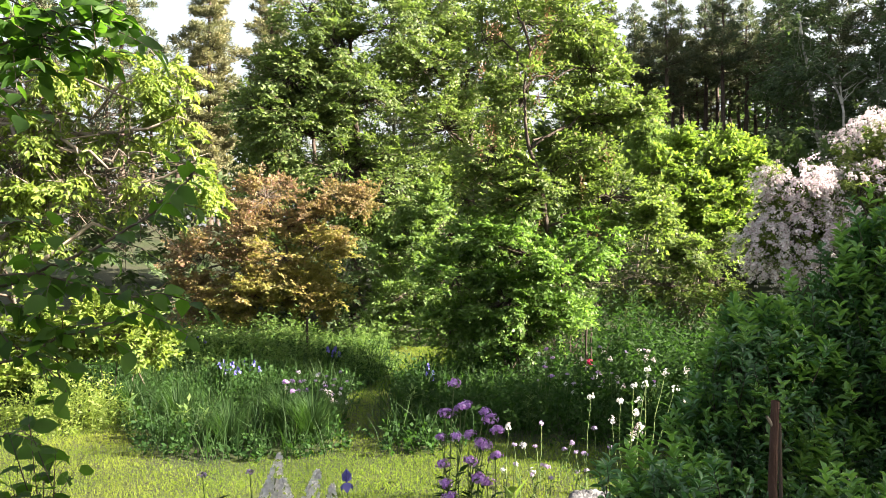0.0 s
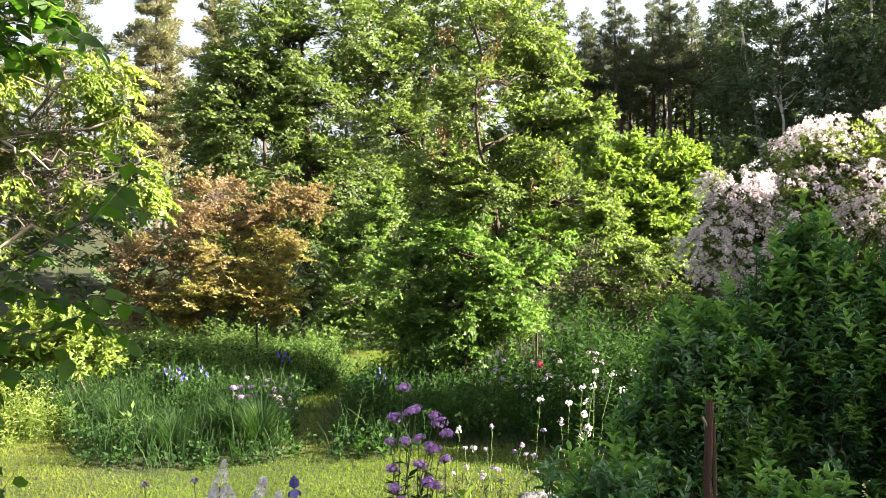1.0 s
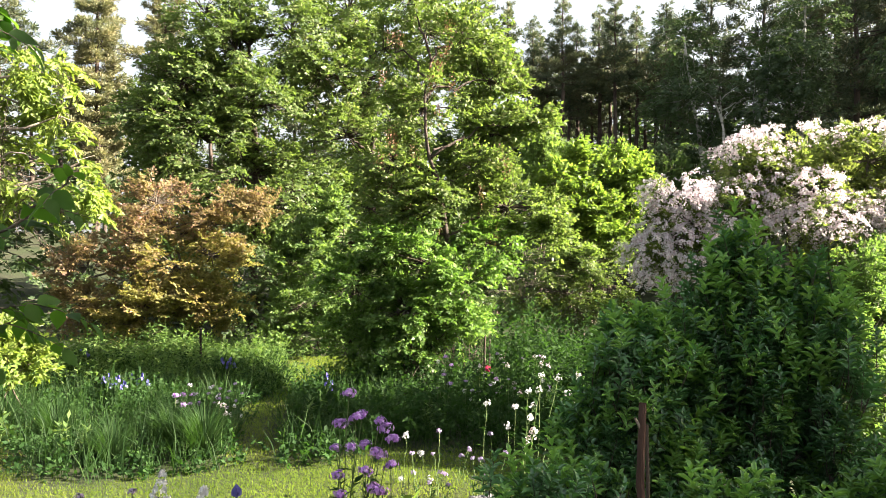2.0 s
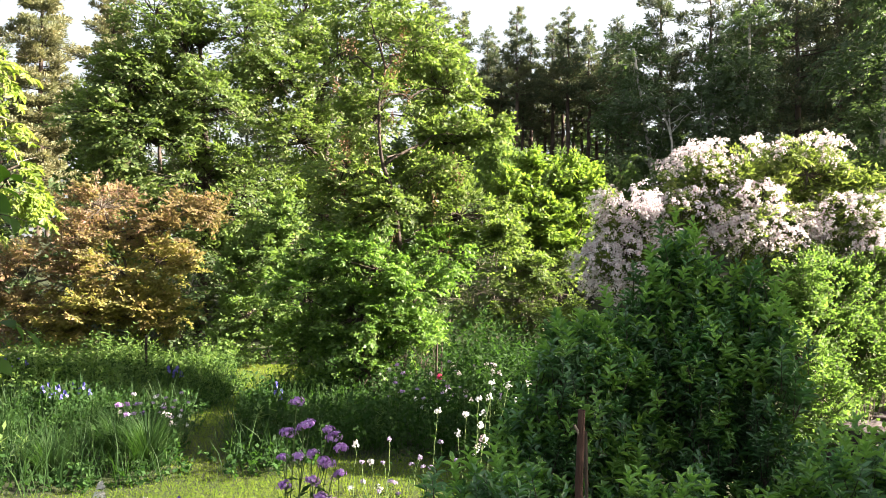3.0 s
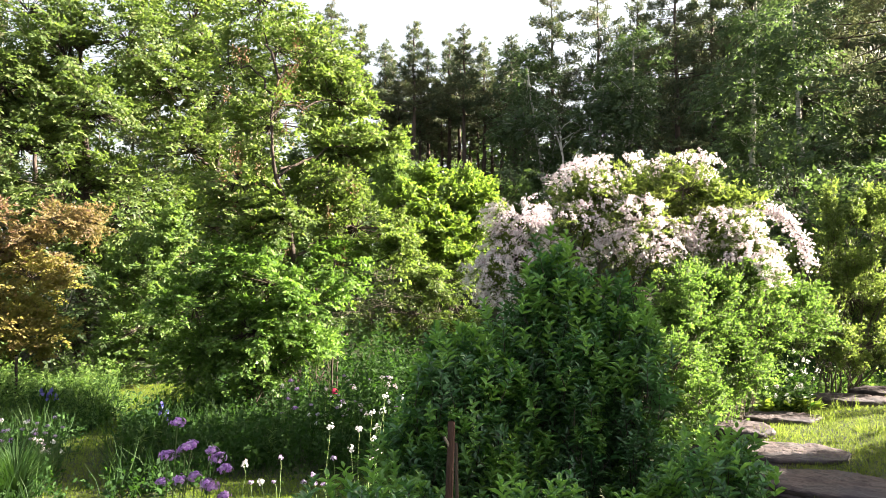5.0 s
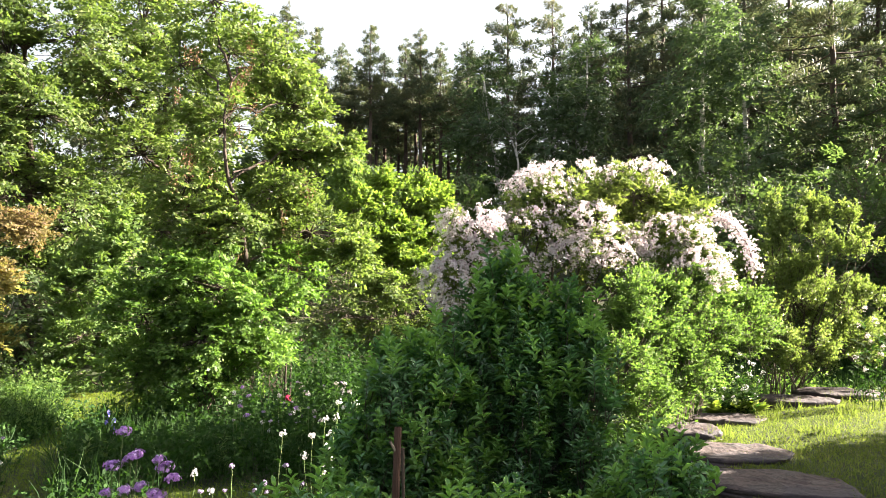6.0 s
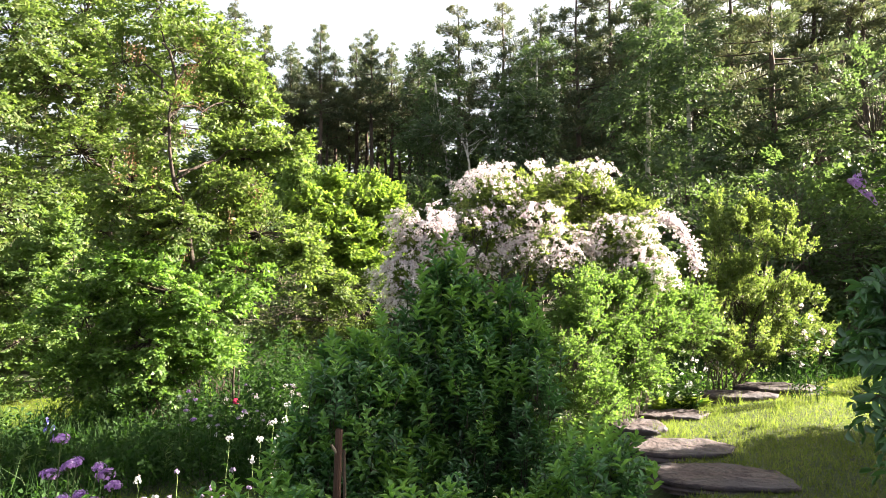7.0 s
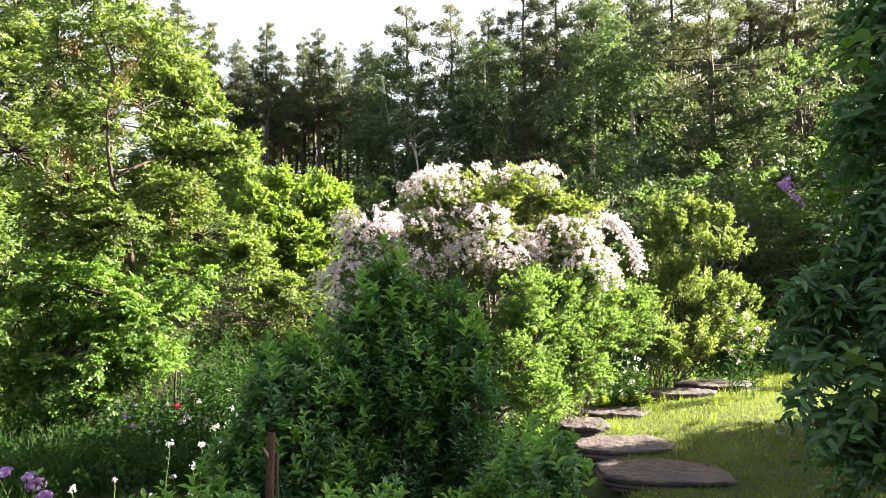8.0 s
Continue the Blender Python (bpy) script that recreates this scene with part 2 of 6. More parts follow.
# leaf and petal shapes: x along the leaf, y across, z the fold
DIAMOND = (np.array([(0, 0, 0), (0.45, 0.27, 0.07), (1, 0, -0.06), (0.45, -0.27, 0.07)]), [[(0, 3, 2, 1)]])
LANCE = (np.array([(0, 0, 0), (0.4, 0.15, 0.05), (1, 0, -0.1), (0.4, -0.15, 0.05)]), [[(0, 3, 2, 1)]])
OVAL = (np.array([(0, 0, 0), (0.28, 0.21, 0.05), (0.66, 0.19, 0.03), (1, 0, -0.13), (0.66, -0.19, 0.03), (0.28, -0.21, 0.05), (0.3, 0, 0), (0.68, 0, -0.05)]),
        [[(0, 6, 1), (7, 3, 2), (0, 5, 6), (7, 4, 3)], [(6, 7, 2, 1), (5, 4, 7, 6)]])
HEX = (OVAL[0][:6] * np.array([1, 1, 1.4]), [[(0, 3, 2, 1), (0, 5, 4, 3)]])
FULL = (np.array([(0, 0, 0), (0.1, 0.16, 0.03), (0.28, 0.285, 0.06), (0.5, 0.29, 0.05), (0.72, 0.19, 0.0), (0.88, 0.07, -0.06), (1, 0, -0.13), (0.88, -0.07, -0.06), (0.72, -0.19, 0.0), (0.5, -0.29, 0.05), (0.28, -0.285, 0.06), (0.1, -0.16, 0.03), (0.28, 0, 0.0), (0.5, 0, -0.01), (0.72, 0, -0.04)]),
        [[(0, 12, 1), (1, 12, 2), (5, 14, 6), (4, 14, 5), (0, 11, 12), (11, 10, 12), (7, 6, 14), (8, 7, 14)], [(12, 13, 3, 2), (13, 14, 4, 3), (12, 10, 9, 13), (13, 9, 8, 14)]])
BROAD = (np.array([(0, 0, 0), (0.2, 0.3, 0.06), (0.6, 0.3, 0.03), (1, 0, -0.15), (0.6, -0.3, 0.03), (0.2, -0.3, 0.06), (0.25, 0, 0), (0.65, 0, -0.06)]), OVAL[1])
OVAL_THIN = (HEX[0] * np.array([1, 0.95, 1]), HEX[1])
TUFT = (np.array([(0, 0, 0), (1, 0, 0.1), (0.92, 0.17, 0.1), (0, 0, 0), (0.75, 0.6, 0.2), (0.6, 0.74, 0.2), (0, 0, 0), (0.7, -0.6, 0.0), (0.52, -0.74, 0.05), (0, 0, 0), (0.6, 0.1, 0.75), (0.5, 0.3, 0.75), (0, 0, 0), (0.8, 0.15, -0.4), (0.7, 0.36, -0.32)]),
        [[(0, 1, 2), (3, 4, 5), (6, 7, 8), (9, 10, 11), (12, 13, 14)]])


def flower_shape(n, inner=0.22, cup=0.3):
    v, f = [(0, 0, 0)], []
    for i in range(n):
        a = 2 * math.pi * i / n
        h = math.pi / n * 0.85
        k = len(v)
        v += [(0.6 * math.cos(a - h), 0.6 * math.sin(a - h), cup * 0.6), (math.cos(a), math.sin(a), cup), (0.6 * math.cos(a + h), 0.6 * math.sin(a + h), cup * 0.6)]
        f.append((0, k, k + 1, k + 2))
    return np.array(v), [f]


FLORET4, FLORET5 = flower_shape(4), flower_shape(5, cup=0.45)
FLORET3 = (np.array([(0, 0, 0)] + [(math.cos(a + s * 0.5), math.sin(a + s * 0.5), 0.4) for a in (0.0, 1.257, 2.513, 3.77, 5.027) for s in (-1, 1)]), [[(0, 1 + 2 * i, 2 + 2 * i) for i in range(5)]])


def scatter(shape, P, A, N, S):
    """One copy of a small shape at each place P, along A, facing N, of size S."""
    T, F = shape
    A = unit(A)
    Y = unit(np.cross(N, A))
    Z = np.cross(A, Y)
    S = np.broadcast_to(np.asarray(S, dtype=float).reshape(-1, 1), (len(P), 1))
    V = P[:, None, :] + S[:, :, None] * (T[None, :, 0:1] * A[:, None, :] + T[None, :, 1:2] * Y[:, None, :] + T[None, :, 2:3] * Z[:, None, :])
    k = len(T)
    off = (np.arange(len(P)) * k)[:, None, None]
    return V.reshape(-1, 3), [(np.array(f)[None] + off).reshape(-1, len(f[0])) for f in F]


def merge(*chunks):
    vs, tri, quad, n = [], [], [], 0
    for V, F in chunks:
        vs.append(V)
        for f in F:
            f = np.asarray(f)
            if len(f):
                (tri if f.shape[1] == 3 else quad).append(f + n)
        n += len(V)
    out = []
    if tri:
        out.append(np.concatenate(tri))
    if quad:
        out.append(np.concatenate(quad))
    return np.concatenate(vs), out


def tube(pts, radii, sides=6):
    """A tapered tube along points, closed at the tip."""
    pts = np.asarray(pts, dtype=float)
    n = len(pts)
    d = unit(np.gradient(pts, axis=0))
    ref = np.where(np.abs(d[:, 2:3]) > 0.9, np.array([[1.0, 0, 0]]), np.array([[0, 0, 1.0]]))
    u = unit(np.cross(ref, d))
    w = np.cross(d, u)
    a = np.arange(sides) * 2 * math.pi / sides
    ring = np.cos(a)[None, :, None] * u[:, None, :] + np.sin(a)[None, :, None] * w[:, None, :]
    V = (pts[:, None, :] + np.asarray(radii, dtype=float)[:, None, None] * ring).reshape(-1, 3)
    i, j = np.meshgrid(np.arange(n - 1), np.arange(sides), indexing="ij")
    q = np.stack([i * sides + j, i * sides + (j + 1) % sides, (i + 1) * sides + (j + 1) % sides, (i + 1) * sides + j], -1).reshape(-1, 4)
    return V, [q]


def sticks(P, D, L, r):
    """Many thin three-sided twigs at once."""
    n = len(P)
    u = unit(np.cross(D, rng.normal(size=(n, 3))))
    w = np.cross(unit(D), u)
    a = np.arange(3) * 2 * math.pi / 3
    ring = np.cos(a)[None, :, None] * u[:, None, :] + np.sin(a)[None, :, None] * w[:, None, :]
    r = np.broadcast_to(np.asarray(r, dtype=float).reshape(-1, 1, 1), (n, 1, 1))
    tip = P + unit(D) * np.reshape(L, (-1, 1))
    V = np.concatenate([P[:, None] + r * ring, tip[:, None] + 0.35 * r * ring], 1).reshape(-1, 3)
    off = (np.arange(n) * 6)[:, None, None]
    return V, [(np.array([(0, 1, 4, 3), (1, 2, 5, 4), (2, 0, 3, 5)])[None] + off).reshape(-1, 4)]


def bend(a, b, sag=0.1, n=7, wob=0.05):
    """A crooked line from a to b."""
    a, b = np.asarray(a, float), np.asarray(b, float)
    s = np.linspace(0, 1, n)[:, None]
    L = np.linalg.norm(b - a)
    p = a + (b - a) * s
    p[:, 2] += (np.sin(s * math.pi)[:, 0]) * sag * L
    p[1:-1] += rng.normal(size=(n - 2, 3)) * wob * L * 0.5
    return p


def sprays(blobs, n_twigs, per, twig_len, leaf, lumps=9, tight=0.3, up=0.3, droop=0.2, flat=0.4, inner=0.55, squash=1.0, outer=1.0):
    """Places for leaves: twigs set in uneven lumps over the blobs, leaves along every twig.
    blobs: rows of x, y, z, rx, ry, rz, share. Returns leaf places, axes, normals, sizes, and the twigs and lump centres."""
    B = np.array(blobs, dtype=float)
    share = B[:, 6] / B[:, 6].sum()
    starts, outs, cents = [], [], []
    for b, s in zip(B, share):
        n = max(8, int(n_twigs * s))
        d = unit(rng.normal(size=(lumps, 3)) + np.array([0, 0, 0.25]))
        rad = rng.uniform(inner, outer, size=(lumps, 1))
        c = b[:3] + d * rad * b[3:6]
        cents.append(c)
        k = rng.integers(0, lumps, n)
        g = rng.normal(size=(n, 3))
        g = g * np.minimum(1.0, 1.7 / np.maximum(np.linalg.norm(g, axis=1, keepdims=True), 1e-6))
        p = c[k] + g * tight * np.array([b[3:6].mean()] * 2 + [b[3:6].mean() * squash]) * rng.uniform(0.6, 1.3, size=(lumps, 1))[k]
        starts.append(p)
        outs.append(unit((p - b[:3]) / b[3:6]))
    P0, O = np.concatenate(starts), np.concatenate(outs)
    n = len(P0)
    D = unit(O + rng.normal(size=(n, 3)) * 0.55 + np.array([0, 0, up]))
    L = twig_len * rng.uniform(0.6, 1.3, size=n)
    s = (np.arange(per)[None, :] + rng.uniform(0.1, 0.9, size=(n, per))) / per
    P = P0[:, None, :] + D[:, None, :] * (s * L[:, None])[:, :, None]
    P[:, :, 2] -= droop * (s ** 2) * L[:, None]
    side = unit(np.cross(D, np.array([0, 0, 1.0]) + rng.normal(size=(n, 3)) * 0.3))
    sign = np.where(np.arange(per) % 2 == 0, 1.0, -1.0)[None, :, None]
    A = D[:, None, :] * 0.6 + side[:, None, :] * sign + rng.normal(size=(n, per, 3)) * 0.35 + np.array([0, 0, -droop])
    N = np.array([0, 0, flat]) + O[:, None, :] * 0.75 + rng.normal(size=(n, per, 3)) * 0.45
    S = leaf * rng.uniform(0.65, 1.25, size=(n, per))
    return P.reshape(-1, 3), A.reshape(-1, 3), N.reshape(-1, 3), S.ravel(), (P0, D, L), np.concatenate(cents)


def shoots(blobs, n, pairs, length, leaf, spread=0.7, up=1.1, cluster=7):
    """Upright leafy shoots set over the blobs: opposite pairs of leaves up every shoot, each pair turned on the last."""
    B = np.array(blobs, dtype=float)
    k = rng.choice(len(B), n, p=B[:, 6] / B[:, 6].sum())
    d = unit(rng.normal(size=(n, 3)) + np.array([0, -0.15, 0.2]))
    P0 = B[k, :3] + d * B[k, 3:6] * (rng.uniform(0.25, 1.0, size=(n, 1)) ** 0.4)
    ends = max(8, n // cluster)
    e = rng.integers(0, ends, n)
    P0, d = P0[e] + rng.normal(size=(n, 3)) * 0.022, d[e]
    D = unit(d * 0.55 + np.array([0, 0, up]) + rng.normal(size=(n, 3)) * 0.24)
    L = length * rng.uniform(0.6, 1.4, n)
    u = unit(np.cross(D, rng.normal(size=(n, 3))))
    w = np.cross(D, u)
    P, A, N, S = [], [], [], []
    for i in range(pairs):
        s = (i + 0.5) / pairs
        ang = i * math.pi / 2 + rng.normal(size=n) * 0.25
        r = np.cos(ang)[:, None] * u + np.sin(ang)[:, None] * w
        open_out = spread * (1.25 - 0.75 * s)
        for sg in (1.0, -1.0):
            a = unit(D + sg * r * open_out * rng.uniform(0.7, 1.5, size=(n, 1)) + rng.normal(size=(n, 3)) * 0.15)
            P.append(P0 + D * (L * (s - 1.0))[:, None]), A.append(a), N.append(D * 1.0 - sg * r * 0.5)
            S.append(leaf * rng.uniform(0.75, 1.2, n) * (1.0 - 0.35 * s * s))
    return np.concatenate(P), np.concatenate(A), np.concatenate(N), np.concatenate(S), (P0 - D * L[:, None], D, L)


def fans(blobs, n, reach, twigs, per, leaf, rise=0.1, droop=0.2, up=0.9, face=0.35, jitter=0.45, gap=0.5, gap_size=0.7, inner=0.5, splay=0.75, fill=0.3):
    """Leafy boughs set over the blobs: each a fan of side twigs in one plane, with leaves along every twig.
    They gather in lumps and leave gaps between. Returns leaf places, axes, normals, sizes, and the fans' axes and blobs."""
    B = np.array(blobs, dtype=float)
    m = int(n * 2.4)
    k = rng.choice(len(B), m, p=B[:, 6] / B[:, 6].sum())
    d = unit(rng.normal(size=(m, 3)) + np.array([0, 0, 0.2]))
    P0 = B[k, :3] + d * B[k, 3:6] * rng.uniform(inner, 1.0, size=(m, 1))
    deep = np.min(np.linalg.norm((P0[:, None, :] - B[None, :, :3]) / B[None, :, 3:6], axis=2), axis=1)
    lump = np.array([noise.noise(Vector(p) / gap_size) for p in P0])
    score = gap * lump + rng.uniform(0, 0.5, m) - np.where((deep < inner * 0.95) & (rng.random(m) > fill), 2.0, 0.0)
    keep = np.argsort(-score)[:n]
    P0, d, k = P0[keep], d[keep], k[keep]
    D = unit(d * np.array([1, 1, 0.6]) + np.array([0, 0, rise]) + rng.normal(size=(n, 3)) * 0.3)
    L = reach * rng.uniform(0.55, 1.3, n)
    side = unit(np.cross(D, np.array([0, 0, 1.0]) + rng.normal(size=(n, 3)) * 0.25))
    face_up = np.cross(side, D)
    s = ((np.arange(twigs) + 0.5) / twigs)[None, :] + rng.normal(size=(n, twigs)) * 0.04
    base = P0[:, None, :] + D[:, None, :] * (L[:, None] * (s - 0.35))[:, :, None]
    base[:, :, 2] -= droop * L[:, None] * s ** 2
    sign = np.where(np.arange(twigs) % 2 == 0, 1.0, -1.0)[None, :, None]
    T = unit(D[:, None, :] * 0.75 + side[:, None, :] * sign * splay + rng.normal(size=(n, twigs, 3)) * 0.18)
    tl = L[:, None] * 0.55 * (1.08 - 0.75 * s) * rng.uniform(0.7, 1.2, size=(n, twigs))
    q = (np.arange(per)[None, None, :] + rng.uniform(0.2, 1.0, size=(n, twigs, per))) / per
    P = base[:, :, None, :] + T[:, :, None, :] * (tl[:, :, None] * q)[:, :, :, None]
    P[..., 2] -= droop * tl[:, :, None] * q ** 2
    alt = np.where(np.arange(per) % 2 == 0, 1.0, -1.0)[None, None, :, None]
    across = np.cross(T, face_up[:, None, :])
    A = T[:, :, None, :] * 0.75 + across[:, :, None, :] * alt * 0.7 + rng.normal(size=P.shape) * 0.3 + np.array([0, 0, -droop])
    N = face_up[:, None, None, :] * up + d[:, None, None, :] * face + rng.normal(size=P.shape) * jitter
    S = leaf * rng.uniform(0.65, 1.25, size=P.shape[:3])
    return P.reshape(-1, 3), A.reshape(-1, 3), N.reshape(-1, 3), S.ravel(), (P0 - D * (L * 0.35)[:, None], D, L), k


def terrace_edge(x):
    return np.interp(x, [-60, 1.0, 1.8, 2.5, 4.1, 4.7, 5.4, 6.1, 7.5, 8.6, 12, 30], [-60, -60, -2, 1.4, 4.1, 5.0, 6.1, 6.6, 7.0, 7.3, 7.9, 9.5])


def height(x, y):
    """The lie of the land: level garden, a low terrace held by flagstones, a rise under the woods."""
    x, y = np.asarray(x, float), np.asarray(y, float)
    h = 0.36 / (1 + np.exp(-np.clip((terrace_edge(x) - y) * 8, -40, 40)))
    d = np.hypot(x, y)
    far = np.clip((d - 19) / 30, 0, 1)
    h = h * (1 - far) + 3.4 * far * far * (3 - 2 * far)
    return h + 0.03 * np.sin(x * 1.7 + 0.4) * np.sin(y * 1.3) * (1 - far)


def ground_z(x, y):
    return float(height(x, y))


# ---- plants ----


def plant(name, base, label, category, blobs, n_twigs, per, twig_len, leaf, mat, shape=DIAMOND, stems=6, stem_r=0.02, bark=None,
          trunk=None, trunk_r=0.1, group="", twig_r=0.004, twig_share=0.25, limb_from=0.35, **kw):
    """A shrub or tree: trunk or several stems, limbs to the lumps of its crown, leaves along twigs."""
    bark = bark or BARK
    base = np.array([base[0], base[1], ground_z(base[0], base[1]) - 0.03])
    root = thing(name, base, label, category, group)
    B = [(b[0] - base[0], b[1] - base[1], b[2] - base[2], *b[3:]) for b in blobs]
    P, A, N, S, (T0, TD, TL), C = sprays(B, n_twigs, per, twig_len, leaf, **kw)
    V, F = scatter(shape, P, A, N, S)
    part("crown", mesh_of("crown", V, F, mat), root)
    if trunk is not None:
        tp = np.array(trunk, float) - base
        tp[0] = (0, 0, 0)
        m = 14
        s = np.linspace(0, len(tp) - 1, m)
        tp = np.stack([np.interp(s, np.arange(len(tp)), tp[:, i]) for i in range(3)], 1)
        tp[1:-1] += rng.normal(size=(m - 2, 3)) * trunk_r * 0.25
        rr = trunk_r * np.linspace(1.15, 0.22, m)
        rr[0] *= 1.35
        V, F = tube(tp, rr, 8)
        part("trunk", mesh_of("trunk", V, F, bark, smooth=True), root)
        lo, hi = int(m * limb_from), m - 1
        for i, b in enumerate(B):
            a = tp[min(hi, max(lo, int(np.argmin(np.abs(tp[:, 2] - (b[2] - 0.35 * b[5] - 0.1))))))]
            pts = bend(a, np.array(b[:3]), 0.06, 8, 0.09)
            V, F = tube(pts, trunk_r * 0.5 * np.linspace(1, 0.25, 8), 6)
            part("limb", mesh_of("limb", V, F, bark, smooth=True), root)
        cl = []
        for c in C[rng.random(len(C)) < 0.4]:
            b = B[int(np.argmin([np.linalg.norm((c - np.array(q[:3])) / np.array(q[3:6])) for q in B]))]
            cl.append(tube(bend(np.array(b[:3]) + (c - np.array(b[:3])) * rng.uniform(0.1, 0.5), c, 0.05, 6, 0.1), trunk_r * 0.14 * np.linspace(1, 0.2, 6), 5))
    else:
        cl = []
        pick = rng.permutation(len(C))[:stems * 3]
        for i, k in enumerate(pick):
            foot = np.array([rng.normal() * 0.12, rng.normal() * 0.12, 0.0])
            pts = bend(foot, C[k], 0.12, 8, 0.06)
            st = tube(pts, stem_r * np.linspace(1, 0.3, 8), 5)
            if i < stems:
                part("stem", mesh_of("stem", *st, bark, smooth=True), root)
            else:
                cl.append(st)
    k = rng.random(len(T0)) < twig_share
    cl.append(sticks(T0[k] - TD[k] * TL[k, None] * 0.4, TD[k], TL[k] * 1.3, twig_r))
    V, F = merge(*cl)
    tagged(part("branching", mesh_of("branching", V, F, bark), root), kind="stuff")
    return root


def bough_plant(name, base, label, category, layers, trunk=None, trunk_r=0.06, stems=5, stem_r=0.015, bark=None, group="", twig_r=0.004, inner_share=0.5):
    """A tree or shrub of fanned boughs. layers: rows of blobs, leaf material, leaf shape, the fans' numbers, and a label for that foliage."""
    bark = bark or BARK
    base = np.array([base[0], base[1], ground_z(base[0], base[1]) - 0.03])
    root = thing(name, base, label, category, group)
    centres, wood = [], []
    for blobs, mat, shape, numbers, note in layers:
        B = [(b[0] - base[0], b[1] - base[1], b[2] - base[2], *b[3:]) for b in blobs]
        P, A, N, S, (T0, TD, TL), k = fans(B, **numbers)
        V, F = scatter(shape, P, A, N, S)
        part("crown", mesh_of("crown", V, F, mat), root, note)
        wood.append(sticks(T0, TD, TL * 0.95, twig_r))
        C = np.array(B)[k, :3]
        pick = rng.random(len(T0)) < inner_share
        way = T0[pick] - C[pick]
        wood.append(sticks(C[pick] + way * 0.1, way, np.linalg.norm(way, axis=1) * 0.9, twig_r * 1.7))
        centres += [np.array(b[:3]) for b in B]
    if trunk is not None:
        tp = np.array(trunk, float) - base
        tp[0] = (0, 0, 0)
        m = 16
        s = np.linspace(0, len(tp) - 1, m)
        tp = np.stack([np.interp(s, np.arange(len(tp)), tp[:, i]) for i in range(3)], 1)
        tp[1:-1] += rng.normal(size=(m - 2, 3)) * trunk_r * 0.3
        rr = trunk_r * np.linspace(1.15, 0.2, m)
        rr[0] *= 1.35
        V, F = tube(tp, rr, 8)
        part("trunk", mesh_of("trunk", V, F, bark, smooth=True), root)
        for c in centres:
            a = tp[min(m - 1, max(3, int(np.argmin(np.abs(tp[:, 2] - (c[2] - 0.4 * np.linalg.norm(c[:2] - tp[m // 2, :2]) - 0.1))))))]
            V, F = tube(bend(a, c, 0.06, 8, 0.09), trunk_r * 0.45 * np.linspace(1, 0.25, 8), 6)
            part("limb", mesh_of("limb", V, F, bark, smooth=True), root)
    else:
        for i, c in enumerate(centres):
            foot = np.array([rng.normal() * 0.12, rng.normal() * 0.12, 0.0])
            st = tube(bend(foot, c, 0.1, 8, 0.06), stem_r * np.linspace(1, 0.35, 8), 5)
            if i < stems:
                part("stem", mesh_of("stem", *st, bark, smooth=True), root)
            else:
                wood.append(st)
    V, F = merge(*wood)
    tagged(part("branching", mesh_of("branching", V, F, bark), root), kind="stuff")
    return root


def leafy_branch(root, foot, points, radius, leaf, gap, twigs, mat, bark, start=0.2, shape=FULL):
    """A close branch: a crooked limb with side twigs, broad leaves set alternately along both and hanging a little."""
    pts = np.array(points, float) - foot
    m = 5 * len(pts)
    s = np.linspace(0, len(pts) - 1, m)
    line = np.stack([np.interp(s, np.arange(len(pts)), pts[:, i]) for i in range(3)], 1)
    line[1:] += rng.normal(size=(m - 1, 3)) * 0.006
    V, F = tube(line, radius * np.linspace(1, 0.3, m), 6)
    limb = part("limb", mesh_of("limb", V, F, bark, smooth=True), root)
    runs = [(line[int(m * start):], leaf)]
    wood = []
    for i in range(twigs):
        a = line[int(m * (start + (1 - start) * (i + rng.uniform(0.2, 0.8)) / twigs))]
        d = unit(rng.normal(size=3) * np.array([0.8, 0.8, 0.6]) + unit(line[-1] - line[0]) * 0.7)
        q = np.linspace(0, 1, 6)[:, None]
        tw = a + d * q * rng.uniform(0.12, 0.26)
        tw[:, 2] -= 0.04 * q[:, 0] ** 2
        wood.append(tube(tw, np.linspace(0.0028, 0.0012, 6), 4))
        runs.append((tw[1:], leaf * 0.92))
    P, A, N, S = [], [], [], []
    for run, size in runs:
        step = np.concatenate([[0], np.cumsum(np.linalg.norm(np.diff(run, axis=0), axis=1))])
        count = max(3, int(step[-1] / gap))
        u = np.linspace(0.02, step[-1], count)
        c = np.stack([np.interp(u, step, run[:, i]) for i in range(3)], 1)
        d = unit(np.gradient(c, axis=0))
        across = unit(np.cross(d, np.array([0, 0, 1.0]) + rng.normal(size=c.shape) * 0.2)) * np.where(np.arange(count) % 2 == 0, 1, -1)[:, None]
        P.append(c), A.append(d * 0.6 + across * 0.8 + rng.normal(size=c.shape) * 0.3 + np.array([0, 0, -0.35]))
        N.append(np.array([0, 0, 0.9]) + rng.normal(size=c.shape) * 0.5), S.append(size * rng.uniform(0.6, 1.2, count))
    V, F = scatter(shape, np.concatenate(P), np.concatenate(A), np.concatenate(N), np.concatenate(S))
    part("foliage", mesh_of("foliage", V, F, mat), limb)
    if wood:
        V, F = merge(*wood)
        tagged(part("branching", mesh_of("branching", V, F, bark), limb), kind="stuff")


